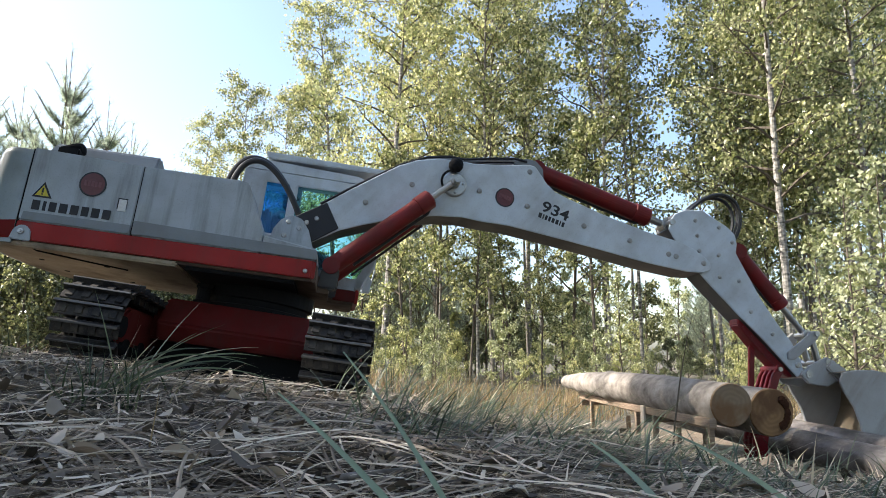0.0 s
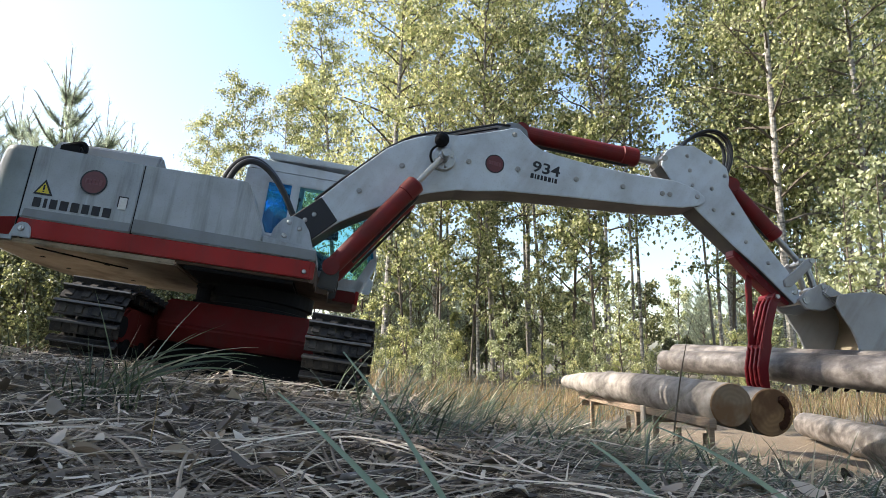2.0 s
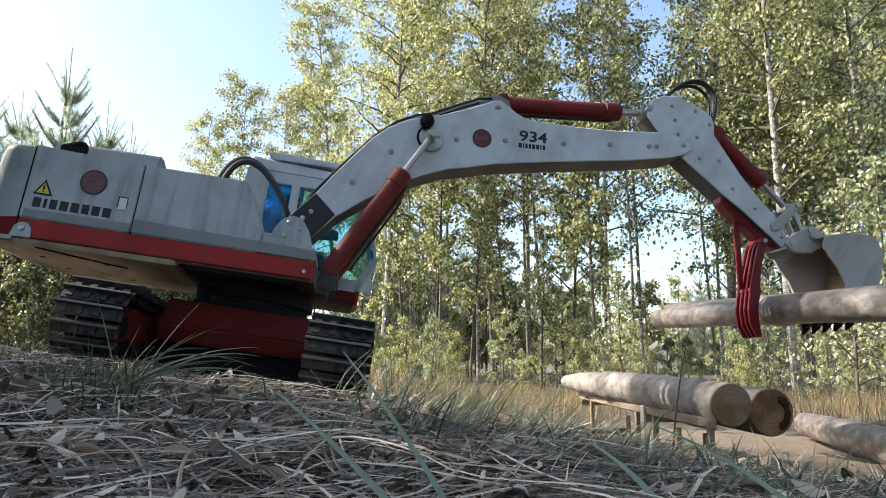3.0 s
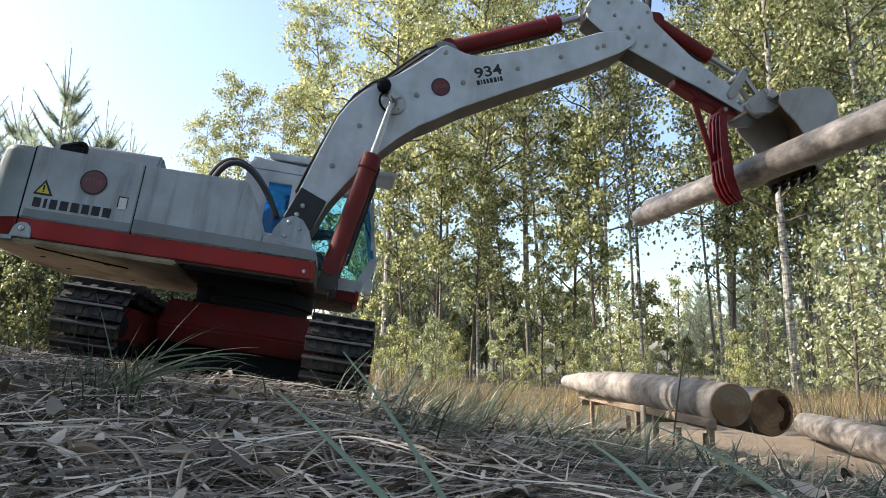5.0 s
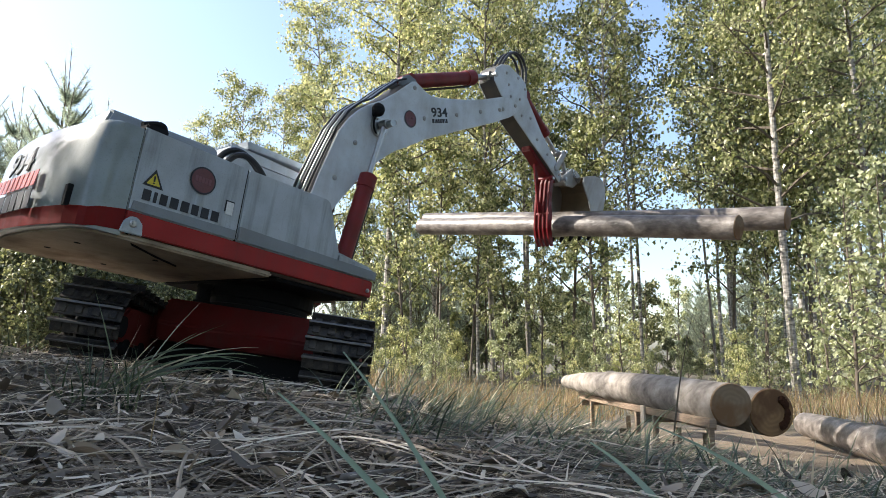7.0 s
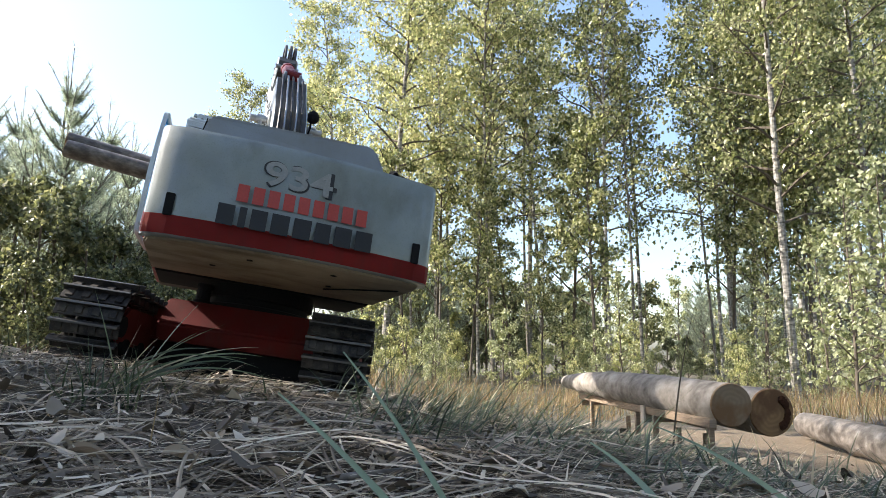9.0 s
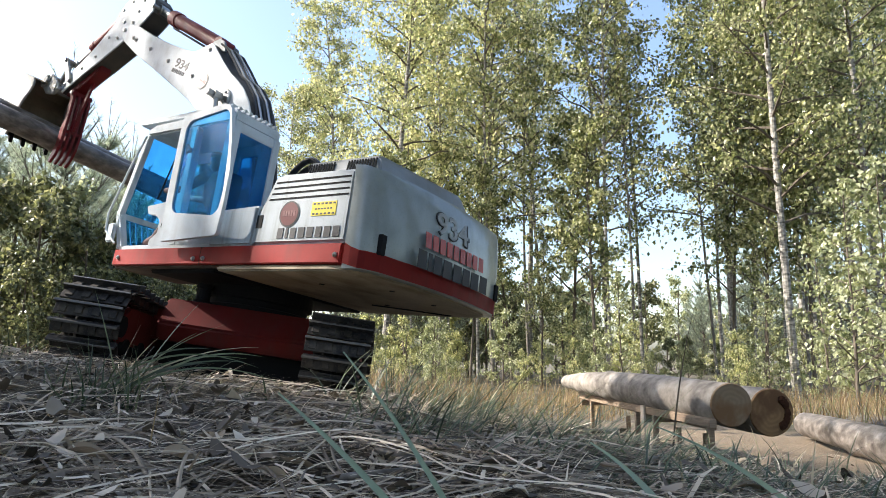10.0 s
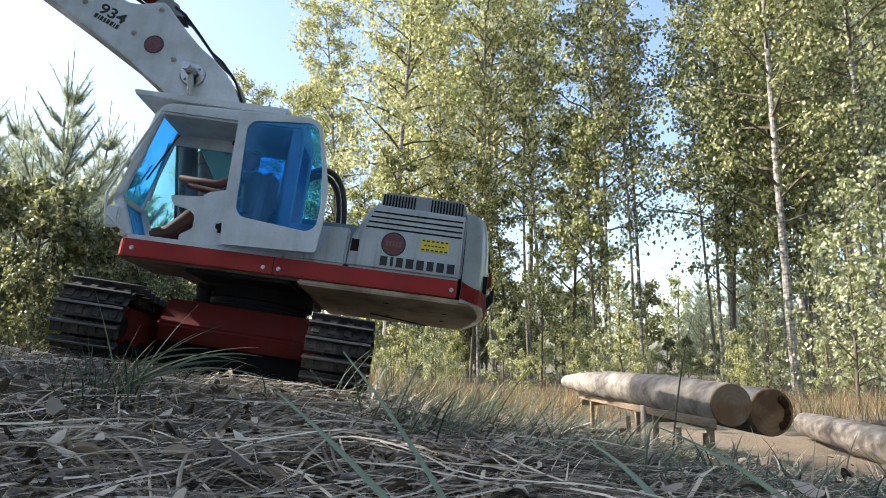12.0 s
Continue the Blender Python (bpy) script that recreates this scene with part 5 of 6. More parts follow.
def pine(seed, height, label):
    """Young pine: whorls of upturned branches set with needle sprays."""
    rng = np.random.default_rng(seed)
    paths = [[(Vector((0.02 * math.sin(i), 0.02 * math.cos(i * 1.3), height * i / 12)), 0.028 * height / 2 * (1 - i / 12) + 0.004) for i in range(13)]]
    twigs = []
    whorls = int(height * 5.5)
    for w in range(whorls):
        s = 0.12 + 0.88 * w / whorls
        z = height * s
        for b in range(rng.integers(4, 6)):
            a = b * 1.2 + w + rng.uniform(-0.3, 0.3)
            ln = (1 - s) * height * 0.25 * rng.uniform(0.7, 1.2) + 0.10
            pts = []
            for i in range(7):
                t = i / 6
                pts.append((Vector((math.cos(a) * ln * t, math.sin(a) * ln * t, z + ln * (0.42 * t + 0.78 * t * t))), 0.006 * (1 - t) + 0.002))
            paths.append(pts)
            for i in range(1, 6 if s < 0.7 else 3):
                for sgn in (-1, 1):
                    p = pts[i][0]
                    aa = a + sgn * rng.uniform(0.5, 1.0)
                    l2 = ln * 0.35 * rng.uniform(0.6, 1.1)
                    q = p + Vector((math.cos(aa) * l2, math.sin(aa) * l2, l2 * 1.3))
                    twigs.append((p, q))
            twigs.append((pts[3][0], pts[6][0]))
            twigs.append((pts[1][0], pts[3][0]))
    for k in range(5):
        a = 1.26 * k
        p = Vector((0, 0, height * 0.93))
        twigs.append((p, p + Vector((0.13 * math.cos(a), 0.13 * math.sin(a), 0.24))))
    twigs.append((Vector((0, 0, height * 0.92)), Vector((0, 0, height + 0.25))))
    for p, q in twigs:
        paths.append([(p, 0.0028), (q, 0.002)])
    per = 84
    V = []
    for p, q in twigs:
        ax = (q - p)
        L = ax.length
        t = rng.uniform(0.0, 1.05, per)
        dirs = rng.normal(size=(per, 3))
        dirs /= np.linalg.norm(dirs, axis=1)[:, None]
        axn = np.array(ax.normalized())
        dirs = dirs * 0.8 + axn * 0.75
        dirs /= np.linalg.norm(dirs, axis=1)[:, None]
        b = np.array(p) + t[:, None] * np.array(ax)
        ln = rng.uniform(0.034, 0.058, per)[:, None]
        side = np.cross(dirs, rng.normal(size=(per, 3)))
        side /= np.linalg.norm(side, axis=1)[:, None] + 1e-9
        wd = 0.0016
        V.append(np.stack([b - side * wd, b + side * wd, b + dirs * ln], 1).reshape(-1, 3))
    V = np.concatenate(V)
    F = np.arange(len(V)).reshape(-1, 3)
    root = new("pine_tree")
    tagged(root, label, "tree")
    v, f = sweep_np(paths[:1], 8)
    mesh_np("trunk", v, f, DARKBARK, root)
    v, f = sweep_np(paths[1:], 5)
    tagged(mesh_np("branchwork", v, f, GREYBARK, root), kind="stuff")
    mesh_np("crown", V, F, PINELEAF, root)
    return root


def stand(root, x, y, turn=0.0, size=1.0, tip=0.0):
    root.matrix_world = Matrix.Translation((x, y, ground_z(x, y) - 0.03)) @ pose(0, 0, 0, 0, tip, turn) @ Matrix.Diagonal((size, size, size, 1))
    return root


def stand_copy(root, x, y, turn=0.0, size=1.0, tip=0.0):
    c = copy_thing(root, Matrix.Identity(4))
    return stand(c, x, y, turn, size, tip)


BIRCH_Y = broadleaf(1, 5.6, 1.45, 0.034, 12000, 0.041, YELLOWLEAF, BIRCHBARK, 0.05, 0.34, 0.7, "slender birch with pale trunk and yellowing leaves")
BIRCH_G = broadleaf(2, 5.4, 1.45, 0.024, 10500, 0.041, BIRCHLEAF, BIRCHBARK, -0.03, 0.30, 0.7, "slender birch with pale trunk and olive green crown")
BIRCH_T = broadleaf(3, 6.2, 1.6, 0.036, 12000, 0.043, BIRCHLEAF, BIRCHBARK, 0.0, 0.26, 0.6, "tall birch with olive green crown")
SAPLING = broadleaf(4, 3.0, 0.75, 0.016, 3300, 0.046, BIRCHLEAF, DARKBARK, 0.05, 0.30, 0.9, "thin leafy sapling in the undergrowth")
ASPEN = broadleaf(8, 3.4, 1.0, 0.022, 800, 0.088, GREENLEAF, DARKBARK, 0.03, 0.10, 0.8, "young aspen with broad pale green leaves")
POLE = broadleaf(14, 5.2, 0.85, 0.016, 2300, 0.043, BIRCHLEAF, BIRCHBARK, 0.02, 0.44, 0.9, "thin pale birch pole, bare below its narrow crown")
POLE_D = broadleaf(15, 4.8, 0.80, 0.014, 2000, 0.043, YELLOWLEAF, GREYBARK, -0.02, 0.40, 0.9, "thin dark-stemmed tree, bare below its narrow crown")
BUSH_A = broadleaf(5, 1.3, 0.55, 0.012, 2400, 0.036, GREENLEAF, DARKBARK, 0.0, 0.03, 1.0, "leafy green bush in the undergrowth", "bush")
BUSH_B = broadleaf(6, 1.1, 0.55, 0.010, 2000, 0.036, YELLOWLEAF, DARKBARK, 0.0, 0.03, 1.0, "yellow green bush in the undergrowth", "bush")
BUSH_C = broadleaf(9, 1.25, 0.55, 0.011, 2600, 0.036, DARKLEAF, DARKBARK, 0.0, 0.03, 1.0, "speckled bush at the edge of the clearing, leaves coloured dark for shade", "bush")
PINE = pine(7, 2.0, "young pine with upturned pale green shoots")

# sources stand in the wood too: bearing (x over y), distance
def bearing(px):
    return (px - 784.0) / 1182.0


def place(src, px, y, turn=0.0, size=1.0, tip=0.0, first=set()):
    x = bearing(px) * y
    if src.name in first:
        return stand_copy(src, x, y, turn, size, tip)
    first.add(src.name)
    return stand(src, x, y, turn, size, tip)


SWAYING = []
for src, px, y, turn, size, tip in (
        (BIRCH_Y, 676, 6.6, 0, 0.95, 1.0), (BIRCH_Y, 775, 8.6, 140, 1.05, 0), (BIRCH_Y, 600, 9.6, 200, 0.98, 2), (BIRCH_G, 872, 7.6, 80, 1.0, 0), (BIRCH_Y, 935, 9.8, 260, 1.15, 0),
        (BIRCH_G, 1075, 7.4, 10, 1.05, 0), (BIRCH_T, 1398, 5.6, 30, 0.92, -1.0), (BIRCH_G, 1295, 7.0, 250, 0.95, 0), 
        (BIRCH_G, 1470, 6.6, 300, 1.0, 0), (BIRCH_T, 1560, 6.0, 160, 1.0, 0), (BIRCH_T, 1420, 10.4, 40, 1.3, 0),
        (BIRCH_G, 1680, 8.0, 20, 1.2, 0), (BIRCH_T, 1620, 11.5, 250, 1.4, 0), (BIRCH_T, 1520, 8.8, 80, 1.15, 0),
        (BIRCH_G, 415, 8.2, 200, 0.70, 2), (BIRCH_Y, 335, 9.4, 20, 0.66, 0), (BIRCH_G, 495, 9.4, 90, 0.74, 0), (BIRCH_G, 545, 11.0, 90, 0.9, 0), (BIRCH_G, 1340, 10.8, 210, 1.3, 0)):
    tree = place(src, px, y, turn, size, tip)
    if src is BIRCH_Y or px < 560:
        SWAYING.append((tree, 1.0))
rw = random.Random(12)
for px, y, size in ((905, 7.4, 0.72), (955, 6.6, 0.6), (860, 9.2, 0.8), (720, 6.4, 0.75), (770, 7.2, 0.9), (830, 6.6, 0.8), (1010, 7.0, 0.95), (1050, 6.0, 0.8), (1290, 6.8, 0.9), (1345, 6.0, 0.8), (1430, 6.0, 0.9), (640, 7.8, 0.75), (560, 8.6, 0.8), (470, 9.0, 0.72), (390, 9.5, 0.72), (330, 10.5, 0.62)):
    place(SAPLING, px, y, rw.uniform(0, 360), size * rw.uniform(0.9, 1.1), rw.uniform(-3, 3))
for px, y, size in ((1500, 3.7, 0.54), (1575, 3.9, 0.62), (1640, 3.6, 0.6), (1455, 4.6, 0.48), (1540, 5.0, 0.70), (1350, 5.6, 0.40), (1600, 4.4, 0.55), (1098, 5.0, 0.40)):
    place(ASPEN, px, y, rw.uniform(0, 360), size * 0.72, rw.uniform(-3, 3))
for px, y, tip in ((1078, 6.2, 1), (1132, 7.6, -1), (1272, 7.4, 0.5), (1292, 8.8, -1), (1332, 7.0, 1), (1440, 6.4, -0.5), (1462, 7.8, 0.5), (1505, 6.8, -1), (1536, 8.2, 0.5), (960, 7.8, 1), (845, 8.2, 0.5), (730, 8.0, 1), (792, 9.4, -0.5), (1386, 9.2, -1), (1580, 7.4, 0)):
    place(POLE, px, y, rw.uniform(0, 360), rw.uniform(0.85, 1.15), tip)
for px, y, tip in ((1118, 6.6, 0.5), (1262, 8.4, -1), (872, 7.0, 0.2), (775, 7.4, 0.5), (1480, 9.0, 0.4), (935, 8.4, 0.2), (690, 9.4, 0.6), (1420, 7.2, -0.5)):
    place(POLE_D, px, y, rw.uniform(0, 360), rw.uniform(0.85, 1.15), tip)
for k in range(30):
    y = rw.uniform(4.6, 7.0)
    place(rw.choice([BUSH_A, BUSH_B, BUSH_B]), rw.uniform(640, 1600), y, rw.uniform(0, 360), rw.uniform(0.25, 0.6))
for k in range(34):
    y = rw.uniform(8.6, 11.5)
    place(rw.choice([BUSH_A, BUSH_C, BUSH_B]), 640 + 28 * k + rw.uniform(-20, 20), y, rw.uniform(0, 360), rw.uniform(0.7, 1.25) * (1.0 if k < 14 else 0.45 if 17 < k < 23 else 0.75))
for k in range(40):
    y = rw.uniform(12.0, 15.0)
    place(rw.choice([BUSH_C, BUSH_A, BUSH_C]), 620 + 26 * k + rw.uniform(-15, 15), y, rw.uniform(0, 360), rw.uniform(1.0, 1.5))
for k in range(26):
    y = rw.uniform(3.6, 6.5)
    place(rw.choice([BUSH_C, BUSH_C, BUSH_A]), rw.uniform(-60, 420), y, rw.uniform(0, 360), rw.uniform(0.5, 0.9) * y / 5.0)
for px, y, size in ((-50, 2.9, 0.74), (10, 3.1, 0.80), (60, 2.8, 0.66), (105, 3.2, 0.72), (150, 3.0, 0.62), (195, 3.3, 0.64), (-20, 3.4, 0.86), (85, 3.1, 0.74), (250, 3.4, 0.5), (300, 3.2, 0.42), (40, 2.6, 0.40), (110, 2.7, 0.36)):
    place(BUSH_A if px == 105 else BUSH_C, px, y, rw.uniform(0, 360), size)
for px, y, turn, size in ((88, 3.4, 70, 0.80), (5, 3.7, 200, 0.76), (-60, 3.6, 160, 0.78), (212, 3.9, 20, 0.70), (165, 4.6, 110, 0.9), (745, 9.5, 50, 1.25), (825, 10.5, 300, 1.0), (650, 9.0, 10, 1.1), (1240, 12.6, 200, 0.9), (1330, 10.2, 300, 1.1), (1450, 11.0, 80, 1.3), (1560, 10.0, 20, 1.1), (700, 10.8, 140, 1.35), (780, 11.6, 250, 1.2)):
    tree = place(PINE, px, y, turn, size)
    if px < 300:
        SWAYING.append((tree, 0.3))
# unseen trees added out of view to the left, to shade the clearing
for x, y, turn, size in ((-2.4, -0.75, 10, 1.3), (-2.8, -0.45, 250, 1.4), (-2.5, -1.2, 60, 1.4)):
    stand_copy(PINE, x, y, turn, size)
for x, y, turn, size in ((-3.1, 1.75, 40, 1.65), (-3.3, 0.35, 160, 1.7), (-2.9, 0.60, 280, 1.75)):
    stand_copy(BIRCH_T, x, y, turn, size)
# more unseen ones right of the clearing and behind the viewer, to cut skylight
for x, y, turn, size in ((2.3, -0.6, 0, 1.0), (2.9, 0.6, 70, 1.1), (2.0, -1.9, 130, 1.1), (0.9, -2.6, 200, 1.1), (-0.6, -2.9, 260, 1.0), (3.2, -1.6, 310, 1.2), (3.1, 1.7, 20, 1.0)):
    stand_copy(SAPLING, x, y, turn, size)
    stand_copy(BIRCH_G, x + 0.5, y - 0.3, turn + 40, size)
for x, y, turn, size in ((1.9, -0.9, 0, 1.2), (2.1, -0.1, 60, 1.1), (2.3, 0.7, 100, 1.1), (1.5, -1.7, 160, 1.2), (0.6, -2.1, 210, 1.2), (-0.3, -2.2, 250, 1.2), (2.6, 1.4, 290, 1.1)):
    stand_copy(BUSH_C, x, y, turn, size)
# unseen low hedge added at the left, its tops set to shade the foreground
for i, (x, y, size) in enumerate(((-1.10, -0.45, 0.95), (-1.05, -0.28, 0.98), (-1.15, -0.12, 0.98), (-1.05, 0.02, 0.92), (-1.20, 0.14, 1.0), (-1.10, 0.24, 0.98), (-1.18, 0.34, 0.80), (-1.10, 0.50, 0.50), (-1.22, 0.64, 0.48), (-1.12, 0.76, 0.46), (-1.35, -0.2, 1.1), (-1.35, 0.1, 1.0), (-1.4, 0.28, 0.90))):
    stand_copy(BUSH_A, x, y, 77 * i, size)


def blades(rng, roots, length, width, lean, curl, segs=5, to=None):
    """Bent ribbons that rise from roots; arrays of verts and quads."""
    n = len(roots)
    roots = np.asarray(roots, dtype=float)
    a = rng.uniform(0, 2 * np.pi, n) if to is None else rng.normal(to, 0.75 if curl > 0.6 else 0.3, n)
    out = np.stack([np.cos(a), np.sin(a), np.zeros(n)], 1)
    side = np.stack([-np.sin(a), np.cos(a), np.zeros(n)], 1)
    ln = length * rng.uniform(0.5, 1.3, n)
    le = rng.uniform(0.1 if to is None else 0.45, 1.0, n) * lean
    cu = curl * rng.uniform(0.3, 1.2, n)
    V = []
    p = roots.copy()
    ang = le.copy()
    for i in range(segs + 1):
        w = width * (1 - (i / segs) ** 1.6) + width * 0.06
        V.append(p - side * w / 2)
        V.append(p + side * w / 2)
        step = (ln / segs)[:, None]
        p = p + step * (out * np.sin(ang)[:, None] + np.array([0, 0, 1.0]) * np.cos(ang)[:, None])
        ang = ang + cu / segs
    V = np.stack(V, 1)
    k = (segs + 1) * 2
    F = np.concatenate([np.arange(n)[:, None] * k + np.array([2 * i, 2 * i + 1, 2 * i + 3, 2 * i + 2]) for i in range(segs)])
    return V.reshape(-1, 3), F


def gz(x, y):
    return np.array([ground_z(float(a), float(b)) for a, b in zip(x, y)])


def dry_meadow():
    rng = np.random.default_rng(31)
    n = 12000
    y = 2.3 + 3.4 * rng.beta(1.2, 1.5, n)
    x = rng.uniform(-0.72, 0.80, n) * y
    clump = np.array([noise.noise(Vector((a * 3.2, b * 1.6, 4.0))) for a, b in zip(x, y)])
    keep = clump > rng.uniform(-0.55, 0.35, n)
    x, y = x[keep], y[keep]
    v, f = blades(rng, np.stack([x, y, gz(x, y) - 0.01], 1), 0.15, 0.0032, 0.5, 0.9, 4)
    tagged(mesh_np("dry_grass", v, f, DRYGRASS), "tall straw-coloured dry grass before the wood", "grass", kind="stuff")


dry_meadow()


def litter():
    """Needles and straw lying about, tufts of grass, fallen leaves."""
    rng = np.random.default_rng(41)
    n = 20000
    y = 0.14 + 1.2 * rng.beta(1.1, 2.2, n)
    x = rng.uniform(-0.85, 0.85, n) * (y + 0.06)
    keep = ~((x > 0.28 + 0.1 * np.sin(y * 9)) & (rng.uniform(size=n) < 0.85)) & ~((x > 0.05) & (rng.uniform(size=n) < 0.62))
    x, y = x[keep], y[keep]
    n = len(x)
    z = gz(x, y)
    a = rng.uniform(-1.6, 1.6, n) * 0.9 + 0.2
    ln = rng.uniform(0.02, 0.055, n)
    el = rng.normal(0.05, 0.16, n)
    d = np.stack([np.cos(a) * np.cos(el), np.sin(a) * np.cos(el), np.sin(el)], 1)
    side = np.stack([-np.sin(a), np.cos(a), np.zeros(n)], 1) * (0.00028 + 0.0006 * rng.uniform(0, 1, n) ** 4)[:, None]
    c = np.stack([x, y, z + rng.uniform(0.0008, 0.007, n)], 1)
    sag = np.zeros((n, 3))
    sag[:, 2] = rng.uniform(0, 0.10, n) * ln
    v = np.stack([c - d * ln[:, None] / 2 - side - sag, c - d * ln[:, None] / 2 + side - sag, c + side, c + d * ln[:, None] / 2 + side * 0.5 - sag, c + d * ln[:, None] / 2 - side * 0.5 - sag, c - side], 1).reshape(-1, 3)
    i = np.arange(n)[:, None] * 6
    f = np.concatenate([i + np.array([0, 1, 2, 5]), i + np.array([5, 2, 3, 4])])
    tagged(mesh_np("needle_litter", v, f, NEEDLE), "fallen pine needles and straw on the ground", "litter", kind="stuff")
    # bark flakes and leaf crumbs: bent uneven plates
    n = 3200
    y = 0.15 + 0.75 * rng.beta(1.0, 2.3, n)
    x = (-0.85 + 1.57 * rng.beta(1.0, 2.2, n)) * (y + 0.04)
    big = rng.uniform(0, 1, n) ** 5
    size = 0.0012 + 0.0046 * big
    q = 10
    ang = np.linspace(0, 2 * np.pi, q, endpoint=False)[None, :] + rng.uniform(0, 6.28, n)[:, None]
    rad = rng.uniform(0.62, 1.15, (n, q))
    rad = size[:, None] * (rad + np.roll(rad, 1, 1)) / 2
    slim = rng.uniform(0.3, 0.9, n)[:, None]
    lx, ly = rad * np.cos(ang), rad * np.sin(ang) * slim
    lz = rng.normal(0, 0.09, (n, q)) * size[:, None] + lx ** 2 / size[:, None] * rng.uniform(-0.3, 1.0, n)[:, None]
    ta, tb, tc = rng.normal(0, 0.28, n)[:, None], rng.normal(0.12, 0.28, n)[:, None], rng.uniform(0, 6.28, n)[:, None]
    lz = lz + lx * np.sin(ta) + ly * np.sin(tb)
    wx, wy = lx * np.cos(tc) - ly * np.sin(tc), lx * np.sin(tc) + ly * np.cos(tc)
    base = np.stack([x, y, gz(x, y) + 0.003 + size * 0.25 + rng.uniform(0, 0.004, n)], 1)
    v = base[:, None, :] + np.stack([wx, wy, lz], 2)
    v = np.concatenate([v, base[:, None, :] + np.array([0, 0, 0.0])], 1).reshape(-1, 3)
    i = np.arange(n)[:, None] * (q + 1)
    f = np.concatenate([i + np.array([j, (j + 1) % q, q]) for j in range(q)])
    tagged(mesh_np("bark_litter", v, f, FLAKE, None, True), "bark flakes and leaf crumbs among the needles", "litter", kind="stuff")
    # broad straws lying flat
    n = 420
    y = 0.16 + 0.5 * rng.beta(1.0, 1.8, n)
    x = rng.uniform(-0.85, 0.22, n) * (y + 0.04)
    a, ln, w = rng.normal(0.1, 0.8, n), rng.uniform(0.02, 0.075, n), rng.uniform(0.0005, 0.0015, n)
    bow = rng.normal(0.1, 0.55, n)
    V = []
    for s in np.linspace(-0.5, 0.5, 6):
        cx, cy = x + np.cos(a) * ln * s, y + np.sin(a) * ln * s + bow * ln * s * s
        cz = gz(cx, cy) + 0.006 + 0.012 * ln / 0.1 * (0.25 - s * s)
        V += [np.stack([cx + np.sin(a) * w / 2, cy - np.cos(a) * w / 2, cz], 1), np.stack([cx, cy, cz + w * 0.35], 1), np.stack([cx - np.sin(a) * w / 2, cy + np.cos(a) * w / 2, cz], 1)]
    v = np.stack(V, 1).reshape(-1, 3)
    i = np.arange(n)[:, None] * 18
    f = np.concatenate([i + np.array([3 * j + d, 3 * j + 1 + d, 3 * j + 4 + d, 3 * j + 3 + d]) for j in range(5) for d in (0, 1)])
    tagged(mesh_np("straw_litter", v, f, NEEDLE), "broad dry straws lying across the needles", "litter", kind="stuff")
    # small leaves
    n = 420
    y = 0.16 + 0.9 * rng.beta(1.1, 2.0, n)
    x = rng.uniform(-0.8, 0.6, n) * (y + 0.05)
    v, f = leaf_cloud(np.stack([x, y, gz(x, y) + 0.004], 1), 0.011, rng, 0.0, 0.55, 0.22)
    tagged(mesh_np("leaf_litter", v, f, DEADLEAF), "small brown fallen leaves on the ground", "litter", kind="stuff")


litter()


def arcs(rng, root, tips, width, jitter=0.012, copies=2):
    """Long thin blades that bow over from one root to the given tips."""
    V, F = [], []
    for tip in tips:
        for c in range(copies):
            r = np.array(root) + rng.normal(0, 0.005, 3) * np.array([1, 1, 0.2])
            e = np.array(tip) + rng.normal(0, jitter, 3) * (c > 0)
            up = r * 0.55 + e * 0.45 + np.array([0, 0, 0.26 * np.linalg.norm(e[:2] - r[:2]) * rng.uniform(0.7, 1.2)])
            base = len(V)
            w0 = width * rng.uniform(0.6, 1.2)
            for k in range(11):
                t = k / 10
                p = r * (1 - t) ** 2 + up * 2 * t * (1 - t) + e * t * t
                w = w0 * (1 - t ** 1.8) + w0 * 0.06
                V += [p - np.array([0, 0.3 * w, w / 2]), p + np.array([0, 0.3 * w, w / 2])]
            F += [(base + 2 * k, base + 2 * k + 2, base + 2 * k + 3, base + 2 * k + 1) for k in range(10)]
    return np.array(V), np.array(F)


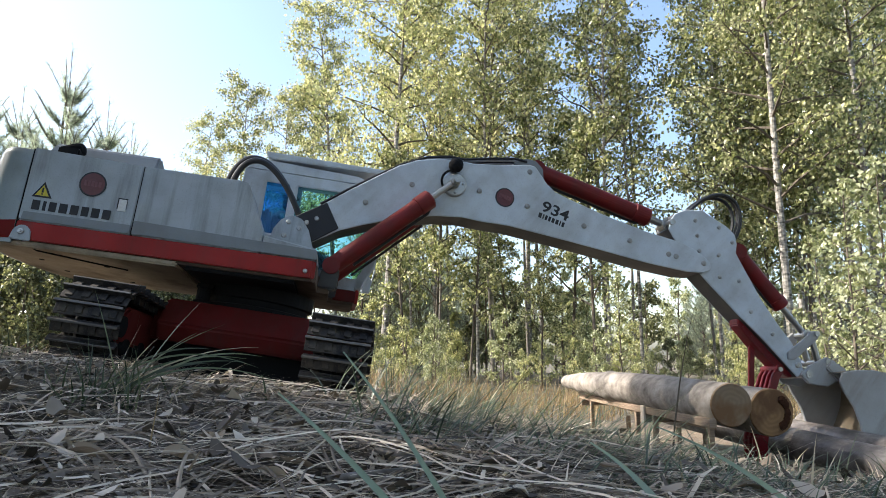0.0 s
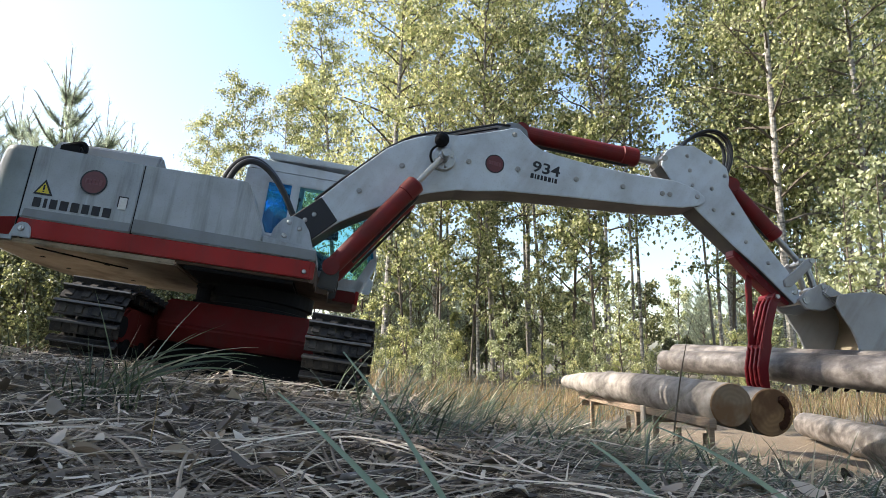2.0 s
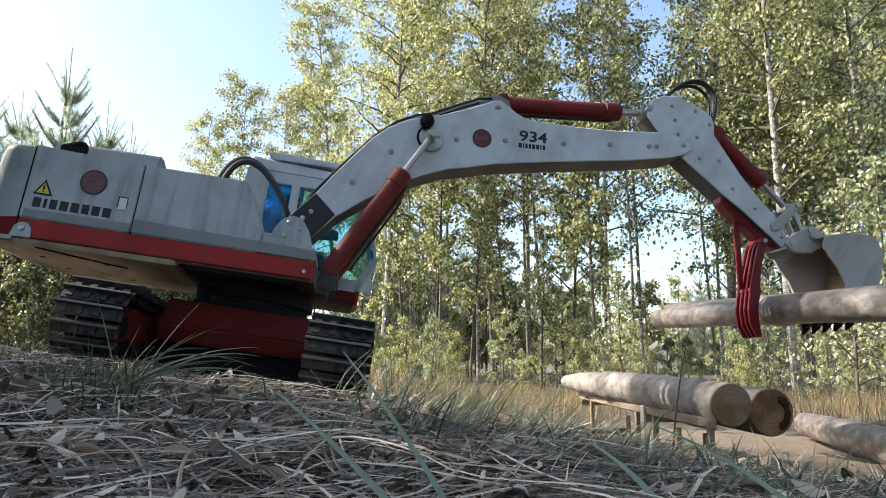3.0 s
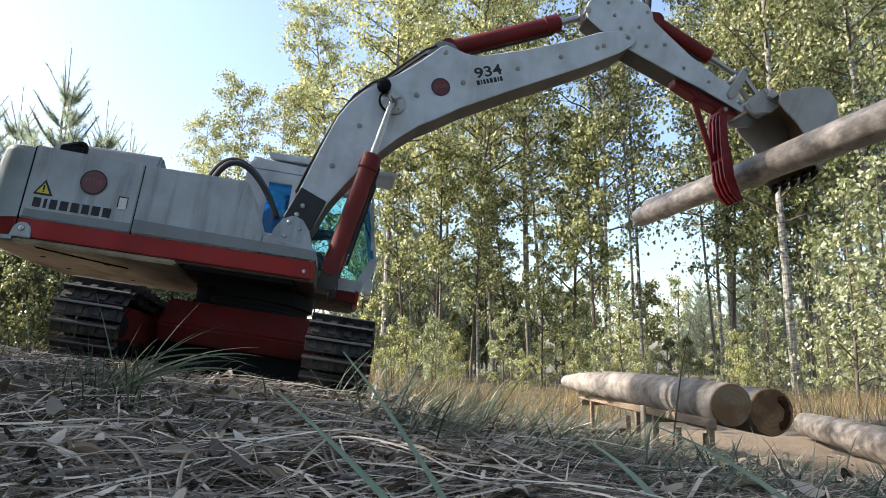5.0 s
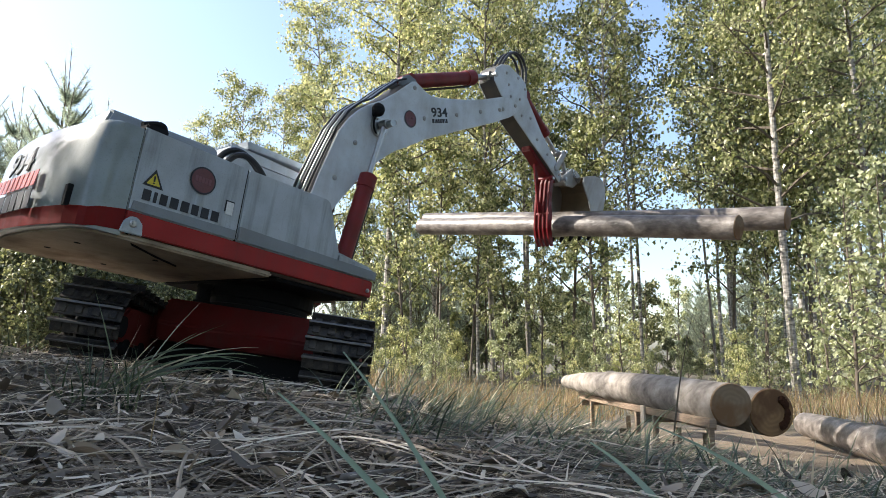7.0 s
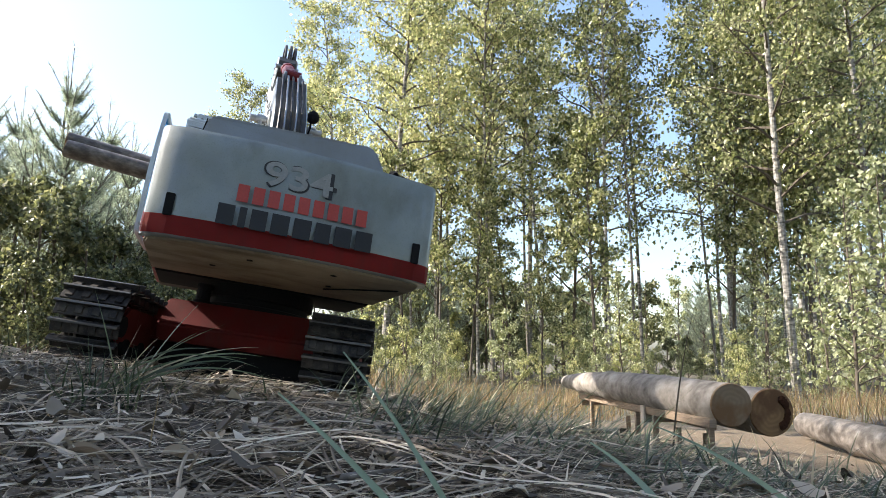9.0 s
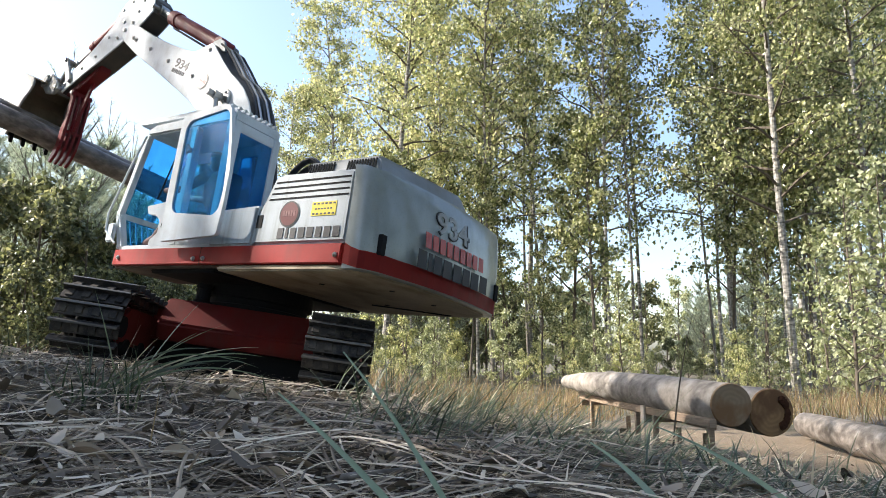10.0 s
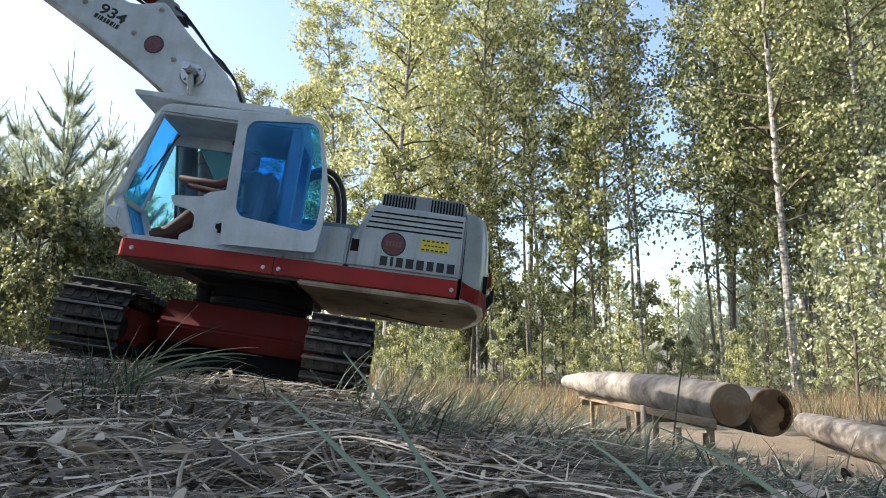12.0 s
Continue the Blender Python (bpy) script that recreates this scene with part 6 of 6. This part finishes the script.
def grass():
    """Tufts of bent blades: centre, blades, spread, length, lean, heading."""
    Vs, Fs, base = [], [], 0
    def add(v, f):
        nonlocal base
        Vs.append(v)
        Fs.append(f + base)
        base += len(v)
    for i, (x, y, n, r, ln, lean, to) in enumerate((
            (-0.178, 0.36, 60, 0.014, 0.026, 0.7, None), (-0.165, 0.33, 40, 0.012, 0.024, 0.6, None), (-0.15, 0.40, 36, 0.02, 0.036, 1.2, 0.1),
            (-0.02, 0.34, 130, 0.018, 0.042, 0.9, 0.3), (0.00, 0.38, 110, 0.022, 0.046, 1.0, 0.2), (0.03, 0.41, 130, 0.03, 0.046, 1.1, 0.1), (0.07, 0.42, 130, 0.03, 0.044, 1.2, 0.0),
            (0.05, 0.33, 90, 0.025, 0.036, 1.2, 0.2), (0.09, 0.36, 110, 0.03, 0.034, 1.2, 0.1), (0.125, 0.40, 70, 0.03, 0.026, 1.2, 0.0), (0.12, 0.31, 100, 0.025, 0.034, 1.2, 0.2), (0.16, 0.36, 80, 0.028, 0.024, 1.2, None), (0.19, 0.42, 50, 0.03, 0.014, 1.2, 0.0),
            (0.20, 0.34, 90, 0.025, 0.024, 1.3, 0.3), (0.24, 0.40, 60, 0.03, 0.018, 1.2, None), (0.10, 0.50, 70, 0.03, 0.024, 1.1, -0.2), (0.16, 0.52, 40, 0.025, 0.014, 1.1, 0.0),
            (0.00, 0.50, 60, 0.025, 0.046, 0.9, 0.1), (0.03, 0.64, 70, 0.03, 0.042, 0.9, None), (0.07, 0.62, 40, 0.03, 0.026, 0.9, 0.0), (-0.30, 0.47, 24, 0.02, 0.04, 0.9, None),
            (0.05, 0.84, 60, 0.04, 0.034, 0.8, None), (-0.02, 0.95, 110, 0.06, 0.08, 0.8, None), (0.13, 1.1, 40, 0.05, 0.03, 0.8, None), (-0.10, 0.40, 26, 0.02, 0.028, 1.1, 0.2), (-0.05, 0.42, 26, 0.015, 0.05, 0.6, 0.4), (-0.38, 0.62, 22, 0.03, 0.06, 0.9, 0.2), (0.10, 0.26, 90, 0.02, 0.028, 1.2, 0.2), (0.15, 0.28, 90, 0.022, 0.028, 1.2, 0.1), (0.055, 0.275, 80, 0.02, 0.028, 1.1, 0.3), (0.20, 0.29, 80, 0.022, 0.024, 1.3, None), (-0.015, 0.31, 60, 0.014, 0.034, 0.8, 0.2))):
        rng = np.random.default_rng(60 + i)
        n, ln, lean = int(n * 0.85), ln * 1.15, lean + 0.15
        px, py = rng.normal(0, r, n) + x, rng.normal(0, r, n) + y
        add(*blades(rng, np.stack([px, py, gz(px, py) - 0.002], 1), ln, 0.0010, lean, 1.0, 6, to))
    rng = np.random.default_rng(97)
    z0 = ground_z(-0.178, 0.36) - 0.002
    add(*arcs(rng, (-0.178, 0.36, z0), [(-0.118, 0.365, 0.0165), (-0.098, 0.36, 0.004), (-0.099, 0.37, -0.001), (-0.124, 0.36, 0.003), (-0.150, 0.355, 0.009), (-0.135, 0.37, 0.012), (-0.112, 0.38, -0.004), (-0.19, 0.36, 0.012)], 0.0017))
    tagged(mesh_np("grass", np.concatenate(Vs), np.concatenate(Fs), GRASS), "grey-green grass tufts among the needles", "grass", kind="stuff")


grass()


def near_blades():
    """Single broad blades and stalks close to the viewer: root, tip, bow, width."""
    for nm, root, tip, bow, w, mat, lab in (
            ("grass_plant", (0.0104, 0.17, -0.063), (-0.0460, 0.19, -0.0105), (0.001, 0, 0.002), 0.0030, BLADE, "broad green grass blade leaning over the litter"),
            ("grass_plant", (0.0153, 0.19, -0.066), (-0.0310, 0.21, 0.0008), (0.001, 0, 0.003), 0.0021, BLADE, "broad green grass blade leaning over the litter"),
            ("grass_stalk", (0.148, 0.45, -0.080), (0.1685, 0.45, 0.030), (-0.003, 0, 0.0), 0.0015, DARKBARK, "thin dark upright grass stalk"),
            ("grass_stalk", (-0.112, 0.25, -0.062), (-0.104, 0.25, -0.013), (0.001, 0, 0), 0.0012, DRYGRASS, "pale dry grass stalk"),
            ("grass_plant", (0.074, 0.19, -0.064), (0.049, 0.23, -0.029), (0.002, 0, 0.004), 0.0034, BLADE, "grey grass blade bent over the litter"),
            ("grass_plant", (0.132, 0.22, -0.066), (0.076, 0.245, -0.0255), (0.0, 0, 0.005), 0.0032, BLADE, "grey grass blade bent over the litter")):
        a, b = Vector(root), Vector(tip)
        a.z = min(a.z, ground_z(a.x, a.y) - 0.002)
        c = (a + b) / 2 + Vector(bow) * 2
        line = [a * (1 - t) ** 2 + c * 2 * t * (1 - t) + b * t * t for t in [i / 16 for i in range(17)]]
        V, F = [], []
        for i, p in enumerate(line):
            k = 1 - (i / (len(line) - 1)) ** 1.7 * 0.85
            V += [(p.x - w * k / 2, p.y, p.z), (p.x, p.y + w * 0.25 * k, p.z), (p.x + w * k / 2, p.y, p.z + 0.0003)]
        for i in range(len(line) - 1):
            F += [(3 * i, 3 * i + 1, 3 * i + 4, 3 * i + 3), (3 * i + 1, 3 * i + 2, 3 * i + 5, 3 * i + 4)]
        tagged(raw(nm, V, F, mat, smooth=True), lab, "grass")


near_blades()


def fallen_bits():
    """Curled leaves, bark flakes and twigs that lie on the needles."""
    rng = random.Random(77)
    def curled(name, x, y, ln, w, turn, lift, label, mat, roll=0.8):
        V, F = [], []
        nu, nv = 9, 6
        for i in range(nu):
            s = i / (nu - 1)
            half = w / 2 * math.sin(math.pi * min(1, max(0.02, s * 0.96 + 0.02))) ** 0.7
            for j in range(nv):
                u = j / (nv - 1) * 2 - 1
                V.append(((s - 0.5) * ln, u * half * math.cos(u * roll * 0.6), half * abs(u) ** 1.6 * roll + 0.10 * ln * (2 * s - 1) ** 2 + 0.06 * ln * math.sin(5 * s + u)))
        for i in range(nu - 1):
            for j in range(nv - 1):
                F.append((i * nv + j, i * nv + j + 1, (i + 1) * nv + j + 1, (i + 1) * nv + j))
        ob = raw(name, V, F, mat, smooth=True)
        ob.matrix_world = Matrix.Translation((x, y, ground_z(x, y) + lift)) @ pose(0, 0, 0, rng.uniform(-25, 35), rng.uniform(-25, 25), turn)
        tagged(ob, label, "leaf", "fallen leaves")
    for x, y, ln, w, turn in ((-0.083, 0.245, 0.020, 0.009, 100), (-0.092, 0.27, 0.014, 0.007, 200), (-0.075, 0.30, 0.016, 0.003, 80), (-0.155, 0.29, 0.016, 0.009, 30), (-0.05, 0.235, 0.022, 0.012, 160), (-0.115, 0.225, 0.024, 0.014, 10),
                              (0.02, 0.26, 0.016, 0.008, 60), (0.07, 0.29, 0.018, 0.008, 140), (-0.21, 0.33, 0.016, 0.008, 70), (-0.12, 0.49, 0.014, 0.008, 0), (-0.13, 0.36, 0.015, 0.007, 130), (0.115, 0.26, 0.02, 0.01, 20), (0.16, 0.30, 0.018, 0.009, 100),
                              (-0.17, 0.25, 0.02, 0.011, 150), (-0.02, 0.22, 0.02, 0.011, 40), (0.04, 0.33, 0.014, 0.007, 10), (-0.24, 0.40, 0.016, 0.009, 90)):
        curled("fallen_leaf", x, y, ln * 0.62, w * 0.6, turn, 0.004, "dry curled brown leaf on the needles", DEADLEAF, rng.uniform(0.4, 1.1))
    for x, y, ln, w, turn in ((-0.0866, 0.262, 0.022, 0.013, 110), (-0.089, 0.236, 0.022, 0.014, 20), (-0.098, 0.258, 0.009, 0.006, 60), (-0.072, 0.285, 0.014, 0.005, 80), (-0.066, 0.30, 0.012, 0.004, 150), (-0.13, 0.235, 0.018, 0.012, 170), (-0.145, 0.27, 0.014, 0.009, 40), (-0.055, 0.225, 0.018, 0.011, 5), (-0.02, 0.25, 0.012, 0.007, 70), (-0.19, 0.34, 0.014, 0.008, 15), (0.02, 0.235, 0.013, 0.008, 120), (-0.035, 0.52, 0.012, 0.007, 10), (-0.16, 0.31, 0.012, 0.007, 95), (0.055, 0.26, 0.012, 0.006, 30)):
        curled("fallen_leaf", x, y, ln * 0.6, w * 0.6, turn, 0.004, "pale bleached leaf curled on the needles", PALELEAF, rng.uniform(0.5, 1.2))
    for k in range(34):
        y = rng.uniform(0.19, 0.55)
        x = rng.uniform(-0.62, 0.45) * y
        bm = B()
        a = rng.uniform(0, 3.14)
        ln = rng.uniform(0.02, 0.06)
        d = Vector((math.cos(a), math.sin(a) * 0.7, 0)) * ln
        p = Vector((x, y, 0))
        pts = [Vector((q.x, q.y, ground_z(q.x, q.y) + 0.003 + rng.uniform(0, 0.004))) for q in (p - d / 2, p - d / 6, p + d / 6, p + d / 2)]
        r0 = rng.uniform(0.0006, 0.0016)
        sweep(bm, pts, [r0, r0 * 1.1, r0 * 0.9, r0 * 0.6], 6)
        ob = part("twig", bm, DARKBARK if k % 3 else LOGGREY, None, k=1.0, smooth=True)
        tagged(ob, "short dead twig on the forest floor", "twig", "dead twigs")


fallen_bits()


# ---------------------------------------------------------------- what moves
def curve_at(keys, t):
    """Smooth monotone interpolation of (time, value) pairs."""
    if t <= keys[0][0]:
        return keys[0][1]
    if t >= keys[-1][0]:
        return keys[-1][1]
    n = len(keys)
    h = [keys[i + 1][0] - keys[i][0] for i in range(n - 1)]
    d = [(keys[i + 1][1] - keys[i][1]) / h[i] for i in range(n - 1)]
    m = [d[0]] + [0.0 if d[i - 1] * d[i] <= 0 else 2 * d[i - 1] * d[i] / (d[i - 1] + d[i]) for i in range(1, n - 1)] + [d[-1]]
    i = max(k for k in range(n - 1) if keys[k][0] <= t)
    s = (t - keys[i][0]) / h[i]
    return ((2 * s ** 3 - 3 * s ** 2 + 1) * keys[i][1] + (s ** 3 - 2 * s ** 2 + s) * h[i] * m[i] + (-2 * s ** 3 + 3 * s ** 2) * keys[i + 1][1] + (s ** 3 - s ** 2) * h[i] * m[i + 1])


SLEW = [(0, 10.0), (1.0, 9.6), (5.0, 9.5), (5.2, 10.5), (5.5, 15.4), (6.0, 28.8), (6.5, 37.2), (7.0, 49.4), (7.2, 54.6), (8.8, 104.0), (9.0, 111.1), (9.5, 128.5), (10.0, 147.6), (10.5, 166.1), (11.0, 181.9), (11.15, 182.2), (12, 182.2)]
LIFT = [(0, -36.06), (0.5, -36.6), (0.8, -36.3), (1.0, -33.65), (1.5, -29.05), (2.0, -25.52), (2.5, -23.14), (3.0, -17.69), (3.2, -15.9), (4.8, -0.2), (5.0, 0.41), (5.5, 0.57), (6.0, 0.66), (6.5, 0.77), (7.0, 1.04), (7.2, 1.09), (8.8, 1.6), (10.5, 2.57), (11.0, 2.63), (11.3, 0.87), (11.5, 0.37), (12, 0.37)]
DIP = [(0, -40.41), (0.5, -41.83), (0.8, -41.3), (1.0, -38.16), (1.5, -33.61), (2.0, -36.64), (2.5, -39.76), (3.0, -34.61), (3.2, -31.7), (4.8, -19.6), (5.0, -19.91), (5.5, -20.5), (6.0, -22.6), (6.5, -22.85), (7.2, -22.9), (12, -22.9)]
CURL = [(0, 6.0), (3.2, 6.0), (4.8, 0.3), (5.0, 0.0), (12, 0.0)]
SWAY = [(0, 0.0), (3.0, -0.3), (5.0, -0.8), (6.5, -0.8), (7.2, -0.5), (8.8, 0.8), (10.0, 1.2), (11.0, 2.0), (11.5, 1.9), (12, 1.2)]
NOD = [(0, 0.88), (0.5, 1.32), (0.8, 0.9), (1.0, 0.27), (1.2, 0.0), (12, 0.0)]
OFFSET = -0.058  # the house sits a little off the slewing axis


def turn_y(deg):
    return pose(0, 0, 0, 0, -deg, 0)


def scaled(v):
    return Matrix.Translation(Vector(v) * K)


def bar(p, q, y):
    """Pose at p in the x-z plane with +x towards q (full-size metres, scaled)."""
    a = math.degrees(math.atan2(q.z - p.z, q.x - p.x))
    return scaled((p.x, y, p.z)) @ turn_y(a)


# held sticks in the dipper's space
LOG_A_BUTT, LOG_A_TIP = Vector((2.95, -4.21, -1.34)), Vector((2.90, 4.44, -0.44))
LOG_B_BUTT, LOG_B_TIP = Vector((3.51, -4.87, -0.72)), Vector((3.07, 4.53, -0.235))


def motions():
    times = [i * 0.1 for i in range(121)]
    rows = {}
    def put(ob, t, m):
        rows.setdefault(ob.name, (ob, []))[1].append((t, m))
    lift_foot = Vector((0.99, 0, 0.27))
    def arm(t):
        up = pose(0, 0, 0, 0, 0, curve_at(SLEW, t)) @ pose(0, 0, 0, 0, -curve_at(NOD, t), 0)
        b, d, c = curve_at(LIFT, t), curve_at(DIP, t), curve_at(CURL, t)
        boom_m = scaled(BOOM_PIN) @ turn_y(b)
        pin = boom_m @ (STICK_ON_BOOM * K)
        stick_m = Matrix.Translation(pin) @ turn_y(d)
        buck = Matrix.Translation(stick_m @ (BUCKET_ON_STICK * K)) @ turn_y(d + c)
        return up, boom_m, stick_m, buck
    held_a = along(LOG_A_BUTT * K, LOG_A_TIP * K, 0)
    held_b = along(LOG_B_BUTT * K, LOG_B_TIP * K, 0)
    for t in times:
        up, bm_, st, bk = arm(t)
        for ob in (SUPER, CAB, CABDOOR):
            put(ob, t, up @ scaled((0, OFFSET, 0)))
        put(DOLL, t, AXIS_POSE @ up @ scaled((0, OFFSET, 0)))
        sunk = -min(0.0, curve_at(LIFT, t))
        for hose in HOSES:
            put(hose, t, up @ scaled((0.0088 * sunk, 0, 0.0026 * sunk)))
        put(BOOM, t, up @ bm_)
        put(STICK, t, up @ st)
        put(GRAB, t, up @ st)
        put(BUCKET, t, up @ bk)
        put(HELD_A, t, AXIS_POSE @ up @ st @ held_a)
        put(HELD_B, t, AXIS_POSE @ up @ st @ held_b)
        def flat(m, p):
            q = (m @ (Vector(p) * K)) / K
            return Vector((q.x, 0, q.z))
        eye = flat(bm_, (1.19, 0, 2.265))
        for (barrel, piston), y in ((LIFT_R, -0.50), (LIFT_L, 0.37)):
            put(barrel, t, up @ bar(lift_foot, eye, y))
            put(piston, t, up @ bar(eye, eye + (eye - lift_foot), y))
        a, e = flat(bm_, (1.95, 0, 3.48)), flat(st, (-0.80, 0, 0.12))
        put(STICK_CYL[0], t, up @ bar(a, e, -0.066))
        put(STICK_CYL[1], t, up @ bar(e, e + (e - a), -0.066))
        a, e = flat(st, (0.34, 0, 0.74)), flat(st, (2.07, 0, 0.62))
        put(BUCKET_CYL[0], t, up @ bar(a, e, -0.066))
        put(BUCKET_CYL[1], t, up @ bar(e, e + (e - a), -0.066))
    for ob, r in rows.values():
        walk(ob, r)
    # crowns bent by the wind
    for tree, share in SWAYING:
        m = tree.matrix_basis.copy()
        foot, turn = Matrix.Translation(m.translation), m.to_quaternion().to_matrix().to_4x4()
        walk(tree, [(i * 0.5, foot @ pose(0, 0, 0, 0, share * curve_at(SWAY, i * 0.5), 0) @ turn) for i in range(25)])


motions()
